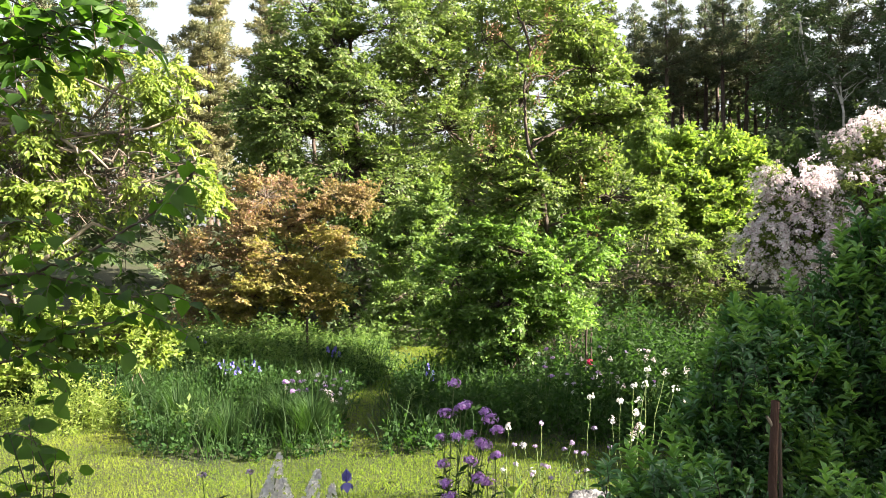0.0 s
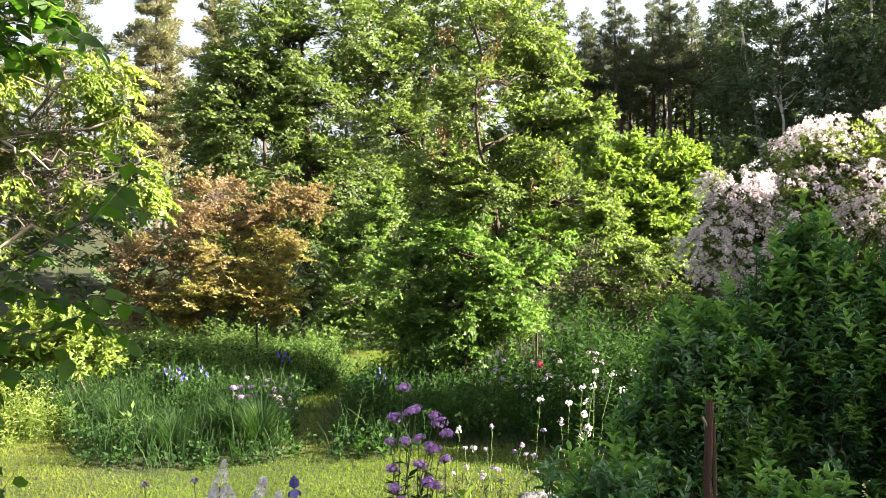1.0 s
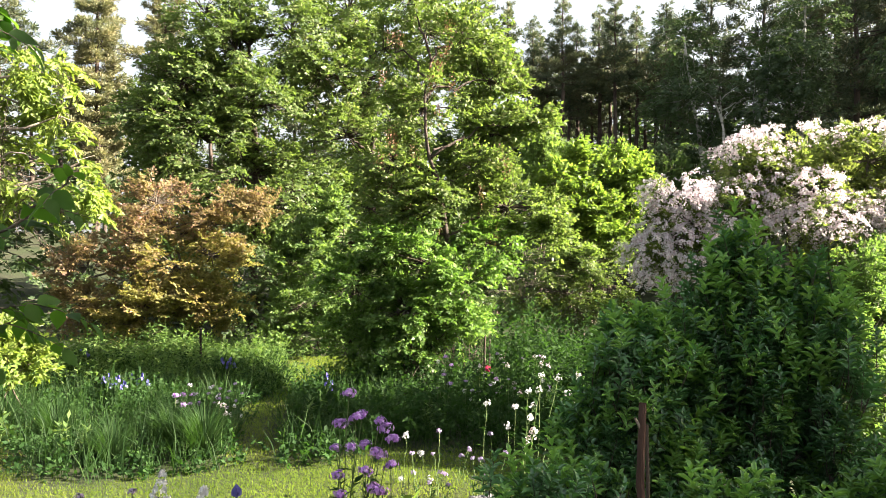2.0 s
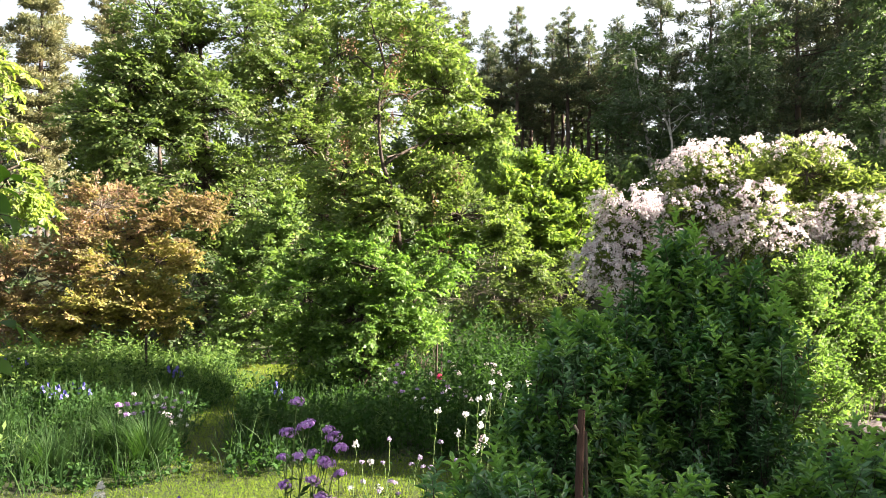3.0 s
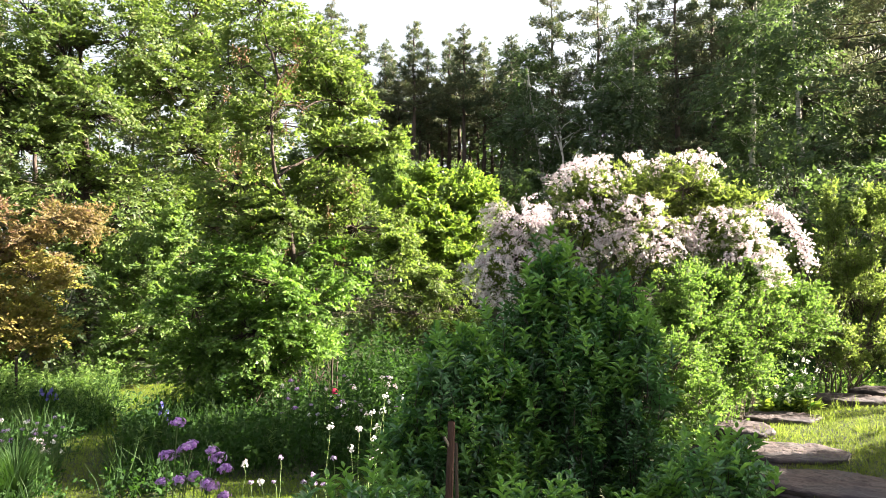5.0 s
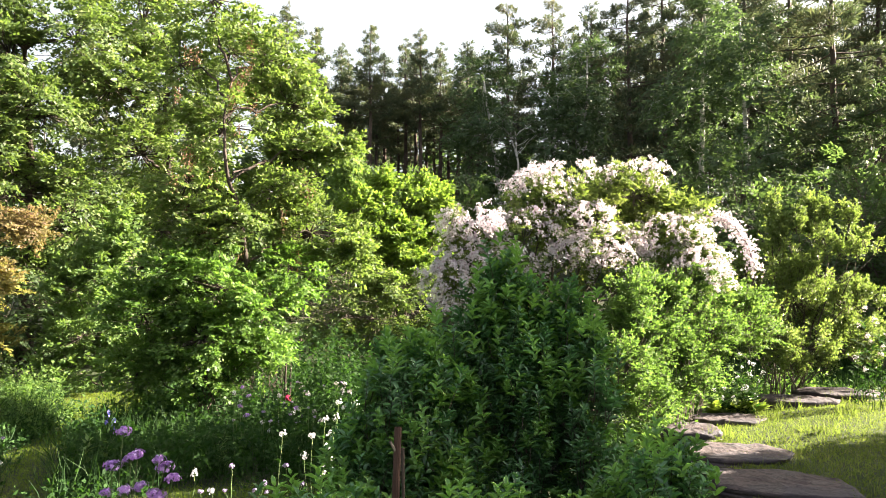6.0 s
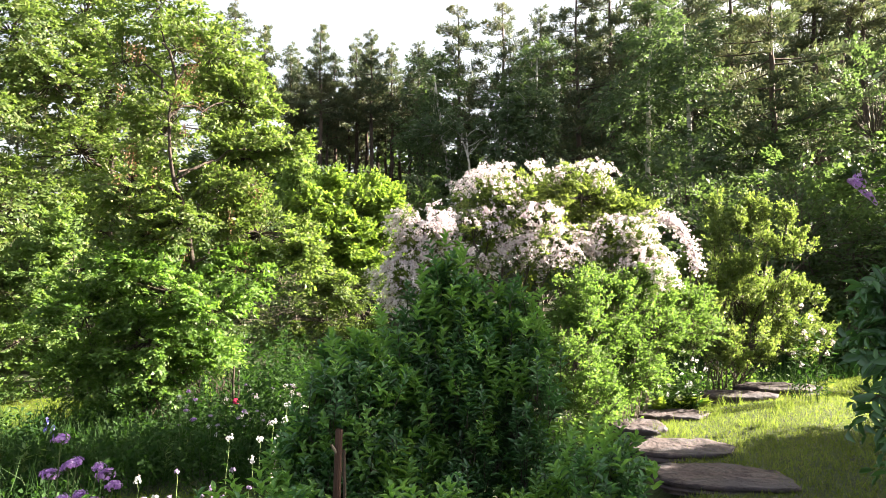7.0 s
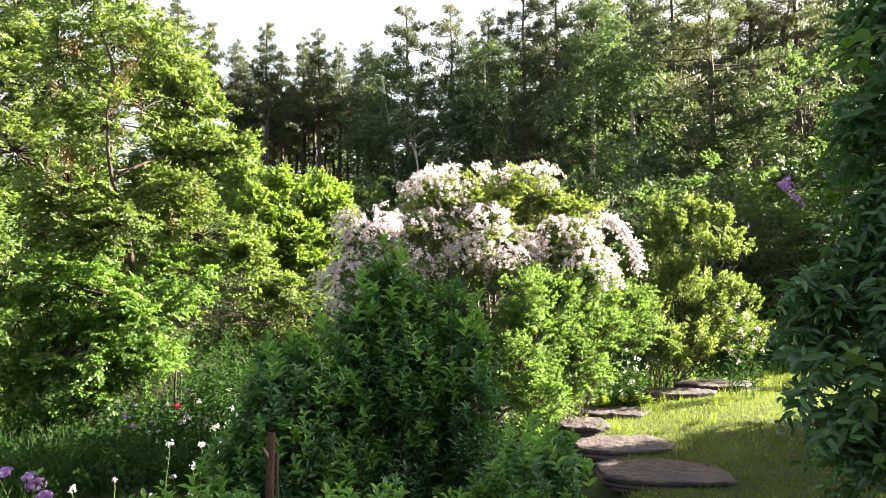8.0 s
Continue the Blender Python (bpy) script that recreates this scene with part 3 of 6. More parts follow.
def pine(height_m, bare, spread, seed, tuft=0.335, whorls=22, per=5, lean=0.0, dense=60, mat=None):
    """A forest pine at the origin: bare lower trunk with dead snags, layered tufted boughs above."""
    g = np.random.default_rng(seed)
    root = thing("pine_tree", (0, 0, 0), "tall pine with bare lower trunk and layered boughs", "tree", "pines at the wood's edge")
    m = 16
    z = np.linspace(0, height_m, m)
    tp = np.stack([lean * (z / height_m) ** 2 + g.normal(size=m) * 0.03, g.normal(size=m) * 0.03, z], 1)
    r = 0.19 * (1 - z / height_m) ** 0.8 + 0.015
    V, F = tube(tp, r, 7)
    part("trunk", mesh_of("trunk", V, F, BARK_PINE, smooth=True), root)
    boughs, P, A, N, S = [], [], [], [], []
    for w in range(whorls):
        zz = bare + (0.985 - bare) * (w + g.uniform(-0.25, 0.25)) / (whorls - 1)
        reach = spread * (0.12 + 0.88 * min(1.0, max(0.0, 1 - zz) / 0.42)) * g.uniform(0.5, 1.15) * (0.75 if zz < bare + 0.08 else 1)
        turn = g.uniform(0, 2 * math.pi)
        for j in range(per):
            if g.random() < 0.12:
                continue
            a = turn + j * 2 * math.pi / per + g.normal() * 0.25
            ln = reach * g.uniform(0.35, 1.2)
            zc = zz * height_m + g.normal() * 0.22
            base = np.array([np.interp(zc, z, tp[:, 0]), np.interp(zc, z, tp[:, 1]), zc])
            rise = g.uniform(-0.08, 0.16) + 1.1 * max(0, zz - 0.72)
            d = np.array([math.cos(a), math.sin(a), rise])
            q = np.linspace(0, 1, 5)[:, None]
            pts = base + d * ln * q
            pts[:, 2] += 0.22 * ln * q[:, 0] ** 2 - 0.12 * ln * q[:, 0]
            boughs.append(tube(pts, 0.04 * np.linspace(1, 0.2, 5) * (0.5 + ln / spread * 0.5), 4))
            nt = int(dense * ln / spread) + 4
            s = 1 - 0.72 * g.random(nt) ** 1.3
            sd = np.array([-math.sin(a), math.cos(a), 0])
            off = g.normal(size=nt) * 0.3 * ln * (1.12 - s)
            p = base + d * (ln * s)[:, None] + sd * off[:, None]
            p[:, 2] += 0.22 * ln * s ** 2 - 0.12 * ln * s + g.normal(size=nt) * 0.05
            ax = d * 0.7 + sd * np.sign(off)[:, None] * 0.45 + g.normal(size=(nt, 3)) * 0.3 + np.array([0, 0, 0.55])
            P.append(p), A.append(ax), N.append(g.normal(size=(nt, 3)) * 0.6 + np.array([0, 0, 0.7])), S.append(tuft * g.uniform(0.65, 1.25, nt) * (1.0 if zz < 0.75 else 1.0 - 1.6 * (zz - 0.75)))
    nt = 12
    P.append(np.stack([np.full(nt, tp[-1, 0]), np.full(nt, tp[-1, 1]), height_m * g.uniform(0.9, 1.0, nt)], 1)), A.append(g.normal(size=(nt, 3)) * 0.4 + np.array([0, 0, 0.9]))
    N.append(g.normal(size=(nt, 3))), S.append(tuft * g.uniform(0.4, 0.75, nt))
    for i in range(26):
        zc = height_m * g.uniform(0.12, bare + 0.05)
        a = g.uniform(0, 2 * math.pi)
        base = np.array([np.interp(zc, z, tp[:, 0]), np.interp(zc, z, tp[:, 1]), zc])
        pts = base + np.array([math.cos(a), math.sin(a), g.uniform(-0.25, 0.15)]) * g.uniform(0.4, 1.7) * np.linspace(0, 1, 4)[:, None]
        boughs.append(tube(pts, 0.022 * np.linspace(1, 0.25, 4), 4))
    V, F = merge(*boughs)
    tagged(part("branching", mesh_of("branching", V, F, BARK_PINE), root), kind="stuff")
    V, F = scatter(TUFT, np.concatenate(P), np.concatenate(A), np.concatenate(N), np.concatenate(S))
    part("needles", mesh_of("needles", V, F, mat or NEEDLE), root)
    return root

# ---- ground ----


def axis(lo, hi, step, far):
    out = [hi]
    while out[-1] < far:
        out.append(out[-1] + max(step, (out[-1] - hi) * 0.25 + step))
    left = [lo]
    while left[-1] > -far:
        left.append(left[-1] - max(step, (lo - left[-1]) * 0.25 + step))
    return np.array(sorted(left)[:-1] + list(np.arange(lo, hi, step)) + out)


gx, gy = axis(-8, 13, 0.24, 1500), axis(0, 15, 0.24, 1500)
GX, GY = np.meshgrid(gx, gy, indexing="ij")
V = np.stack([GX, GY, height(GX, GY)], -1).reshape(-1, 3)
i, j = np.meshgrid(np.arange(len(gx) - 1), np.arange(len(gy) - 1), indexing="ij")
q = (i * len(gy) + j).ravel()
tagged(new("ground", mesh_of("ground", V, [np.stack([q, q + len(gy), q + len(gy) + 1, q + 1], -1)], SOIL, smooth=True)),
       "mossy green turf and dark garden soil", "ground", kind="structure")

# ---- lawns: blades nobody could count ----
BLADE = (np.array([(0, -0.055, 0), (0, 0.055, 0), (1, 0, 0.1)]), [[(0, 1, 2)]])


def path_mid(y):
    return np.interp(y, [6.0, 7.2, 8.5, 9.5, 11, 12.5, 15], [-0.9, -0.75, -1.0, -0.95, -0.55, -0.25, 0.2])


def on_lawn(x, y):
    front = (y < 6.7 + 0.35 * np.sin(x * 0.9 + 0.6) + 0.12 * np.sin(x * 3.1) + np.clip(-x - 2.45, 0, 1.3) * 1.3) & (x < 2.2)
    path = (np.abs(x - path_mid(y)) < 0.2 + 0.04 * np.abs(y - 8.2)) & (y < 14)
    glade = np.hypot((x + 0.2) / 0.85, (y - 12.8) / 1.5) < 1
    return front | path | glade


def blades(name, label, x0, x1, y0, y1, n, size, mat, test, lean=0.35, shape=BLADE, fray=0.0):
    x, y = rng.uniform(x0, x1, n), rng.uniform(y0, y1, n)
    k = test(x + rng.normal(size=n) * fray, y + rng.normal(size=n) * fray)
    x, y = x[k], y[k]
    m = len(x)
    P = np.stack([x, y, height(x, y) - 0.005], 1)
    A = np.array([0, 0, 1.0]) + rng.normal(size=(m, 3)) * lean
    V, F = scatter(shape, P, A, rng.normal(size=(m, 3)), size * rng.uniform(0.5, 1.3, m))
    return tagged(new(name, mesh_of(name, V, F, mat)), label, "grass", kind="stuff")


blades("lawn_grass", "short sunlit mown lawn grass", -5.2, 2.2, 4.6, 14.0, 520000, 0.036, GRASS, on_lawn, lean=0.5, fray=0.16)
blades("terrace_grass", "yellow-green rough grass on the low terrace", 2.6, 13.0, 1.6, 8.0, 210000, 0.05, GRASS_DRY,
       lambda x, y: (y < terrace_edge(x) - 0.15) & (np.hypot(x - 4.68, y - 4.15) > 0.42), lean=0.6, shape=(BLADE[0] * np.array([1, 1.2, 1]), BLADE[1]))

blades("terrace_tufts", "longer pale grass tufts between the flagstones", 3.6, 12.0, 2.6, 7.4, 26000, 0.15, GRASS_DRY,
       lambda x, y: (y < terrace_edge(x) - 0.05) & (y > terrace_edge(x) - 1.5) & (np.sin(x * 5.1 + 2 * np.sin(y * 3.7)) * np.sin(y * 4.3 + x) > 0.45) & (np.hypot(x - 4.68, y - 4.15) > 0.55) & (np.hypot(x - 5.12, y - 5.0) > 0.5),
       lean=0.45, shape=(BLADE[0] * np.array([1, 0.5, 1]), BLADE[1]))

blades("field_grass", "rough shaded meadow grass beyond the shrubs", 7.0, 26.0, 3.0, 22.0, 50000, 0.32, GRASS_TALL_SHADED, lambda x, y: y > terrace_edge(x) + 0.3, 0.3)

# ---- the woods: pines ----
pine_a = pine(15.2, 0.5, 3.0, 11, tuft=0.3, whorls=19, dense=48)
pine_b = pine(15.0, 0.62, 2.5, 12, tuft=0.3, whorls=15, dense=54)
pine_c = pine(16.5, 0.32, 3.3, 13, whorls=17)
pine_far = pine(15.0, 0.36, 3.2, 14, tuft=0.38, whorls=22, dense=26)
pine_far_b = pine(14.4, 0.62, 2.3, 15, tuft=0.34, whorls=16, dense=28)
pine_bushy = pine(16.2, 0.1, 2.4, 16, tuft=0.3, whorls=36, per=7, dense=85, mat=NEEDLE_TAN)
stand = []
for az, dist, k, s in [(-17.9, 44, 5, 1.0), (-13.4, 47, 5, 1.0), (-24, 40, 0, 0.9), (-29, 42, 1, 1.0), (10.6, 44, 0, 1.03), (12.9, 45, 1, 0.98), (17.2, 44, 1, 0.98), (21.2, 44.5, 1, 0.97),
                       (25.0, 46, 1, 0.95), (28.2, 45, 2, 0.93), (31.8, 46, 2, 1.02), (34.8, 45, 1, 1.07), (37.6, 41, 2, 1.02), (40.2, 45, 2, 1.15), (43.0, 45, 2, 1.15), (46.0, 44, 0, 1.25),
                       (49.0, 46, 2, 1.2), (51.7, 31, 2, 0.95), (54.5, 45, 1, 1.25), (57.5, 42, 0, 1.2)]:
    stand.append((az, dist, k, s))
for n in range(34):
    az = -31 + n * 2.9 + rng.uniform(-1.2, 1.2)
    stand.append((az, rng.uniform(48, 62), 4 if 14.5 < az < 27 or 45 < az < 57 else 3 + n % 2, rng.uniform(0.85, 1.05)))
for az, dist in [(15.4, 52), (16.6, 55), (18.3, 50), (19.4, 53), (20.4, 57), (22.3, 51), (23.4, 54), (24.2, 49), (16.0, 49), (17.7, 48), (18.9, 56), (20.0, 49), (21.7, 54), (22.8, 48), (24.9, 52), (25.8, 50)]:
    stand.append((az, dist, 4, 0.95 + 0.1 * math.sin(az * 7)))
for n in range(17):
    stand.append((37.5 + n * 1.5 + rng.uniform(-0.6, 0.6), rng.uniform(50, 60), 3, rng.uniform(1.15, 1.35)))
placed = set()
for n, (az, dist, k, s) in enumerate(stand):
    x, y = dist * math.sin(radians(az)), dist * math.cos(radians(az))
    m = pose(x, y, ground_z(x, y) - 0.1, 0, 0, rng.uniform(0, 360)) @ Matrix.Diagonal((s, s, s, 1))
    src = (pine_a, pine_b, pine_c, pine_far, pine_far_b, pine_bushy)[k]
    if src.name not in placed:
        placed.add(src.name)
        src.matrix_world = pose(x, y, ground_z(x, y) - 0.1)
    else:
        copy_thing(src, m)


def at(az, dist):
    return dist * math.sin(radians(az)), dist * math.cos(radians(az))


def mound(az, dist, w, top, depth=None, low=0.2, n=3):
    """Overlapping lumps for a broad shrub or tree crown seen from the garden."""
    x, y = at(az, dist)
    g = ground_z(x, y)
    out = []
    for k in range(n):
        f = (k + 0.5) / n - 0.5
        h = (top - g) * (1 - 0.55 * abs(f) * 1.4)
        out.append((x + f * w * math.cos(radians(az)), y - f * w * math.sin(radians(az)), g + h * (0.5 + low / 2), w / n * 0.85, (depth or w * 0.5) * 0.6, h * (0.5 - low / 2), 1.0))
    return out


# understory and deciduous trees along the wood's edge
for az, dist, w, top, mat, lab, leaf, tw in [
        (16.5, 27, 5.0, 6.4, LEAF_UNDER, "dark layered shrub at the wood's edge", 0.19, 1150), (22.5, 28, 6.0, 6.8, LEAF_UNDER, "dark spreading shrub under pines", 0.19, 1300),
        (28.5, 27, 6.0, 6.4, LEAF_UNDER, "low dark layered shrub under pines", 0.19, 1300), (35, 30, 6.0, 6.6, LEAF_UNDER, "shaded green shrub under birches", 0.19, 1150),
        (45.5, 26, 8.0, 6.4, LEAF_UNDER, "rounded mid-green shrub before the pines", 0.14, 3600), (53.5, 18, 5.0, 4.5, LEAF_UNDER, "dark green shrub in shade", 0.1, 4400), (51.5, 23, 7.0, 5.6, LEAF_UNDER, "dark shrub beyond the sunny shrub", 0.17, 2600), (57.5, 22, 6.0, 5.4, LEAF_UNDER, "dark shrub beyond the sunny shrub", 0.17, 2200),
        (19.2, 31, 6.0, 6.95, LEAF_UNDER, "dark spreading shrub under pines", 0.19, 1000), (13.5, 29, 5.0, 6.9, LEAF_UNDER, "dark spreading shrub under pines", 0.19, 900),
        (62.5, 22, 6.0, 6.9, LEAF_UNDER, "tall dark shrub beyond the terrace", 0.17, 1500), (69, 20, 6.0, 6.9, LEAF_DARK, "tall dark shrub beyond the terrace", 0.17, 1000),
        (58, 31, 10.0, 11.0, LEAF_BIRCH, "green broadleaf tree at the wood's edge", 0.15, 6600),
        (-30, 22, 6.0, 5.0, LEAF_UNDER, "dark shrub under pines", 0.19, 1150), (-19, 27, 6.0, 4.6, LEAF_UNDER, "dark undergrowth under a pine", 0.19, 1150),
        (-8, 24, 6.5, 4.2, LEAF_UNDER, "dark undergrowth behind the garden", 0.19, 1150), (3, 22, 6.5, 4.4, LEAF_UNDER, "dark undergrowth behind the garden", 0.19, 1150),
        (-14, 18.8, 4.6, 2.2, LEAF_UNDER, "dark low shrub in the maples' shade", 0.12, 1000), (-5, 18.6, 4.6, 2.2, LEAF_UNDER, "dark low shrub in the maples' shade", 0.12, 1000), (3, 18.6, 4.6, 2.2, LEAF_UNDER, "dark low shrub in the maples' shade", 0.12, 1000),
        (12, 21, 4.5, 3.6, LEAF_UNDER, "dark undergrowth behind the garden", 0.16, 1400)]:
    kind_name = "shrub" if top < 7 else "broadleaf_tree"
    bough_plant(kind_name, at(az, dist), lab, kind_name.split("_")[-1], [(mound(az, dist, w, top, n=5), mat, DIAMOND, dict(n=int(tw * 0.095), reach=1.0, twigs=8, per=6, leaf=leaf * 1.1, rise=0.1, droop=0.2,
                up=1.1, face=0.25, jitter=0.45, gap=0.7, gap_size=1.0, inner=0.5), "")], stems=5, stem_r=0.05, twig_r=0.01)

for n in range(24):
    az = -34 + n * 4.6
    plant("wood_thicket", at(az, 64), "dark thicket deep in the woods", "shrub", mound(az, 64, 10.0, (17.0 if 11 < az < 27 else 13.0 if az < 38 else 20.5) + 1.8 * math.sin(n * 2.3), depth=3.0), 380 if 11 < az < 30 else 210, 8, 1.2, 0.7, LEAF_UNDER,
          stems=3, stem_r=0.1, twig_share=0.0, lumps=34, tight=0.2, flat=0.8, group="thickets deep in the woods")

# Stands past the right edge of the view; added only to cast shade.
x, y = 22.0, 9.2
plant("shade_caster_edge", (x, y), "unseen broadleaf tree added at the right to cast shade", "tree", [(x, y, 3.2, 2.0, 1.4, 1.8, 1), (x, y, 5.6, 2.0, 1.4, 1.5, 1), (x, y, 7.8, 1.5, 1.2, 1.0, 0.7)], 1500, 9, 0.6, 0.26, LEAF_MAPLE, trunk=[(x, y, 0.3), (x, y, 4.0), (x, y, 7.5)], trunk_r=0.18, lumps=24, tight=0.24)

# birches and a tall broadleaf among the pines
for az, dist, top, lean in [(28.4, 38, 13.5, -0.8), (31.2, 37, 12.4, 0.4), (34.0, 37, 14.2, 0.2), (42.5, 33, 14.5, 0.3), (46.5, 31, 13.0, -0.3)]:
    x, y = at(az, dist)
    g = ground_z(x, y)
    plant("birch_tree", (x, y), "birch with pale trunk and small green leaves", "tree",
          [(x + lean, y, g + (top - g) * 0.42, 1.9, 1.6, 1.6, 1), (x + lean * 1.6, y, g + (top - g) * 0.66, 2.1, 1.7, 1.8, 1.3), (x + lean * 2, y, g + (top - g) * 0.88, 1.3, 1.2, 1.5, 0.8)],
          1150, 9, 0.6, 0.18, LEAF_BIRCH, bark=BARK_BIRCH, trunk=[(x, y, g), (x + lean * 0.8, y, g + (top - g) * 0.4), (x + lean * 2, y, top - 0.6)], trunk_r=0.17, group="birches among the pines",
          twig_r=0.01, twig_share=0.1, lumps=14, tight=0.24, droop=0.4, up=0.0)

# two big maples behind the garden
MAPLE = dict(reach=0.8, twigs=9, per=7, leaf=0.108, rise=0.02, droop=0.22, up=0.9, face=0.45, jitter=0.6, gap=0.7, gap_size=1.0, inner=0.45)
bough_plant("maple_tree", (-2.4, 20.0), "big dark green maple with layered sprays of leaves", "tree",
            [([(-3.74, 20.0, 8.49, 1.02, 1.6, 0.94, 0.8), (-2.88, 20.0, 7.4, 1.33, 1.8, 0.94, 1.0), (-4.21, 20.0, 6.61, 1.1, 1.8, 0.86, 0.9), (-4.92, 20.0, 5.67, 0.86, 1.6, 0.78, 0.7), (-1.47, 20.0, 8.02, 1.17, 1.7, 1.17, 1.0), (-2.08, 19.8, 6.02, 1.47, 1.8, 0.93, 1.1), (-3.75, 19.6, 5.06, 1.46, 1.9, 0.92, 1.1), (-2.67, 19.6, 3.99, 1.46, 1.8, 0.92, 1.0), (-4.56, 19.8, 3.78, 1.01, 1.6, 0.7, 0.6), (-1.46, 19.8, 3.62, 1.16, 1.8, 1.16, 0.9), (-3.27, 20.0, 2.54, 1.17, 1.5, 0.7, 0.5), (-1.47, 20.0, 2.07, 0.94, 1.4, 0.94, 0.5), (-4.97, 20.2, 2.55, 0.95, 1.4, 0.71, 0.4)], LEAF_MAPLE, DIAMOND, dict(n=1500, **MAPLE), "")],
            trunk=[(-2.4, 20.0, 0), (-2.3, 20.0, 4.0), (-2.6, 20.0, 8.2)], trunk_r=0.16, bark=BARK_DARK, group="maples behind the garden", twig_r=0.009)
bough_plant("maple_tree", (0.9, 20.8), "green maple with lighter leaves behind the garden tree", "tree",
            [([(0.1, 21.0, 8.99, 1.23, 1.6, 1.15, 0.9), (-0.63, 20.6, 7.08, 1.37, 1.7, 1.13, 1.0), (1.08, 20.8, 7.13, 1.3, 1.7, 1.14, 1.0), (0.1, 20.6, 5.3, 1.45, 1.8, 1.13, 1.1), (-0.71, 20.6, 3.69, 1.21, 1.6, 1.05, 0.8), (1.24, 20.8, 4.03, 1.3, 1.6, 1.06, 0.7), (0.26, 20.6, 2.24, 1.29, 1.5, 0.97, 0.7), (2.45, 21.4, 8.62, 1.17, 1.4, 1.01, 0.6), (3.69, 21.8, 7.38, 1.02, 1.3, 1.02, 0.6)], LEAF_TREE, DIAMOND, dict(n=1000, **MAPLE), "")],
            trunk=[(0.9, 20.8, 0), (0.8, 20.8, 4.0), (0.7, 20.8, 8.2)], trunk_r=0.15, bark=BARK_DARK, group="maples behind the garden", twig_r=0.009)

# the tree in the middle of the garden
bough_plant("garden_tree", (1.15, 10.5), "leafy garden tree with dark crooked trunk and red seed clusters", "tree",
            [([(1.0, 10.6, 5.98, 0.87, 0.8, 0.62, 0.5), (1.73, 10.7, 5.22, 0.67, 0.7, 0.5, 0.5), (0.59, 10.7, 5.01, 0.5, 0.6, 0.5, 0.35), (2.17, 10.6, 4.56, 0.5, 0.6, 0.33, 0.45), (2.6, 10.5, 3.96, 0.51, 0.45, 0.2, 0.3), (2.19, 10.5, 3.76, 0.45, 0.5, 0.25, 0.3), (1.2, 10.5, 4.13, 0.82, 0.7, 0.49, 0.5), (1.94, 10.5, 3.22, 0.78, 0.7, 0.41, 0.6), (0.71, 10.6, 3.36, 0.5, 0.7, 0.5, 0.35), (2.43, 10.5, 2.65, 0.74, 0.7, 0.45, 0.7), (1.38, 10.3, 2.76, 0.81, 0.7, 0.48, 0.7), (3.04, 10.6, 2.36, 0.37, 0.5, 0.23, 0.3), (0.78, 10.4, 2.56, 0.49, 0.6, 0.41, 0.4)], LEAF_TREE, DIAMOND, dict(n=1050, reach=0.4, twigs=8, per=7, leaf=0.066, rise=0.3, droop=0.2, up=0.7, face=0.45, jitter=0.6, gap=0.8, gap_size=0.45, inner=0.35), "")],
            trunk=[(1.15, 10.5, 0), (1.73, 10.20, 1.27), (1.44, 10.00, 2.22), (1.32, 9.95, 2.92), (1.14, 9.95, 3.47), (1.11, 9.95, 4.01), (1.23, 10.10, 4.68)], trunk_r=0.046, bark=BARK_DARK, twig_r=0.005)
bough_plant("leafy_shrub", (0.9, 10.0), "dense bright green leafy shrub at the garden tree's foot", "shrub",
            [([(1.12, 9.8, 1.83, 0.73, 0.5, 0.5, 1.1), (1.66, 9.8, 1.52, 0.54, 0.5, 0.5, 0.8), (0.89, 9.8, 1.22, 0.58, 0.5, 0.46, 0.9), (0.52, 10.0, 2.03, 0.39, 0.5, 0.39, 0.5), (0.17, 10.1, 1.51, 0.47, 0.6, 0.59, 0.8), (0.13, 10.1, 0.8, 0.44, 0.5, 0.4, 0.5), (0.75, 10.0, 0.73, 0.55, 0.5, 0.31, 0.5), (2.08, 10.2, 2.07, 0.48, 0.5, 0.36, 0.5), (1.57, 10.0, 0.97, 0.47, 0.5, 0.31, 0.5)], LEAF_LUSH, DIAMOND, dict(n=950, reach=0.32, twigs=8, per=7, leaf=0.06, rise=0.25, droop=0.25, up=0.7, face=0.5, jitter=0.6, gap=0.7, gap_size=0.4, inner=0.5), "")], stems=6, stem_r=0.014, bark=BARK_DARK, twig_r=0.003)

tree_foot = np.array(bpy.data.objects["garden_tree"].matrix_world.translation)
n = 130
P = np.stack([rng.normal(1.5, 0.35, n), rng.uniform(9.9, 10.9, n), rng.uniform(0.0, 0.5, n)], 1) - tree_foot
V, F = sticks(P, rng.normal(size=(n, 3)) * 0.3 + np.array([0, 0, 1.0]), rng.uniform(0.4, 0.9, n), 0.004)
tagged(part("sucker_growth", mesh_of("sucker_growth", V, F, BARK_DARK), bpy.data.objects["garden_tree"], "bare dark suckers round the trunk"), kind="stuff")

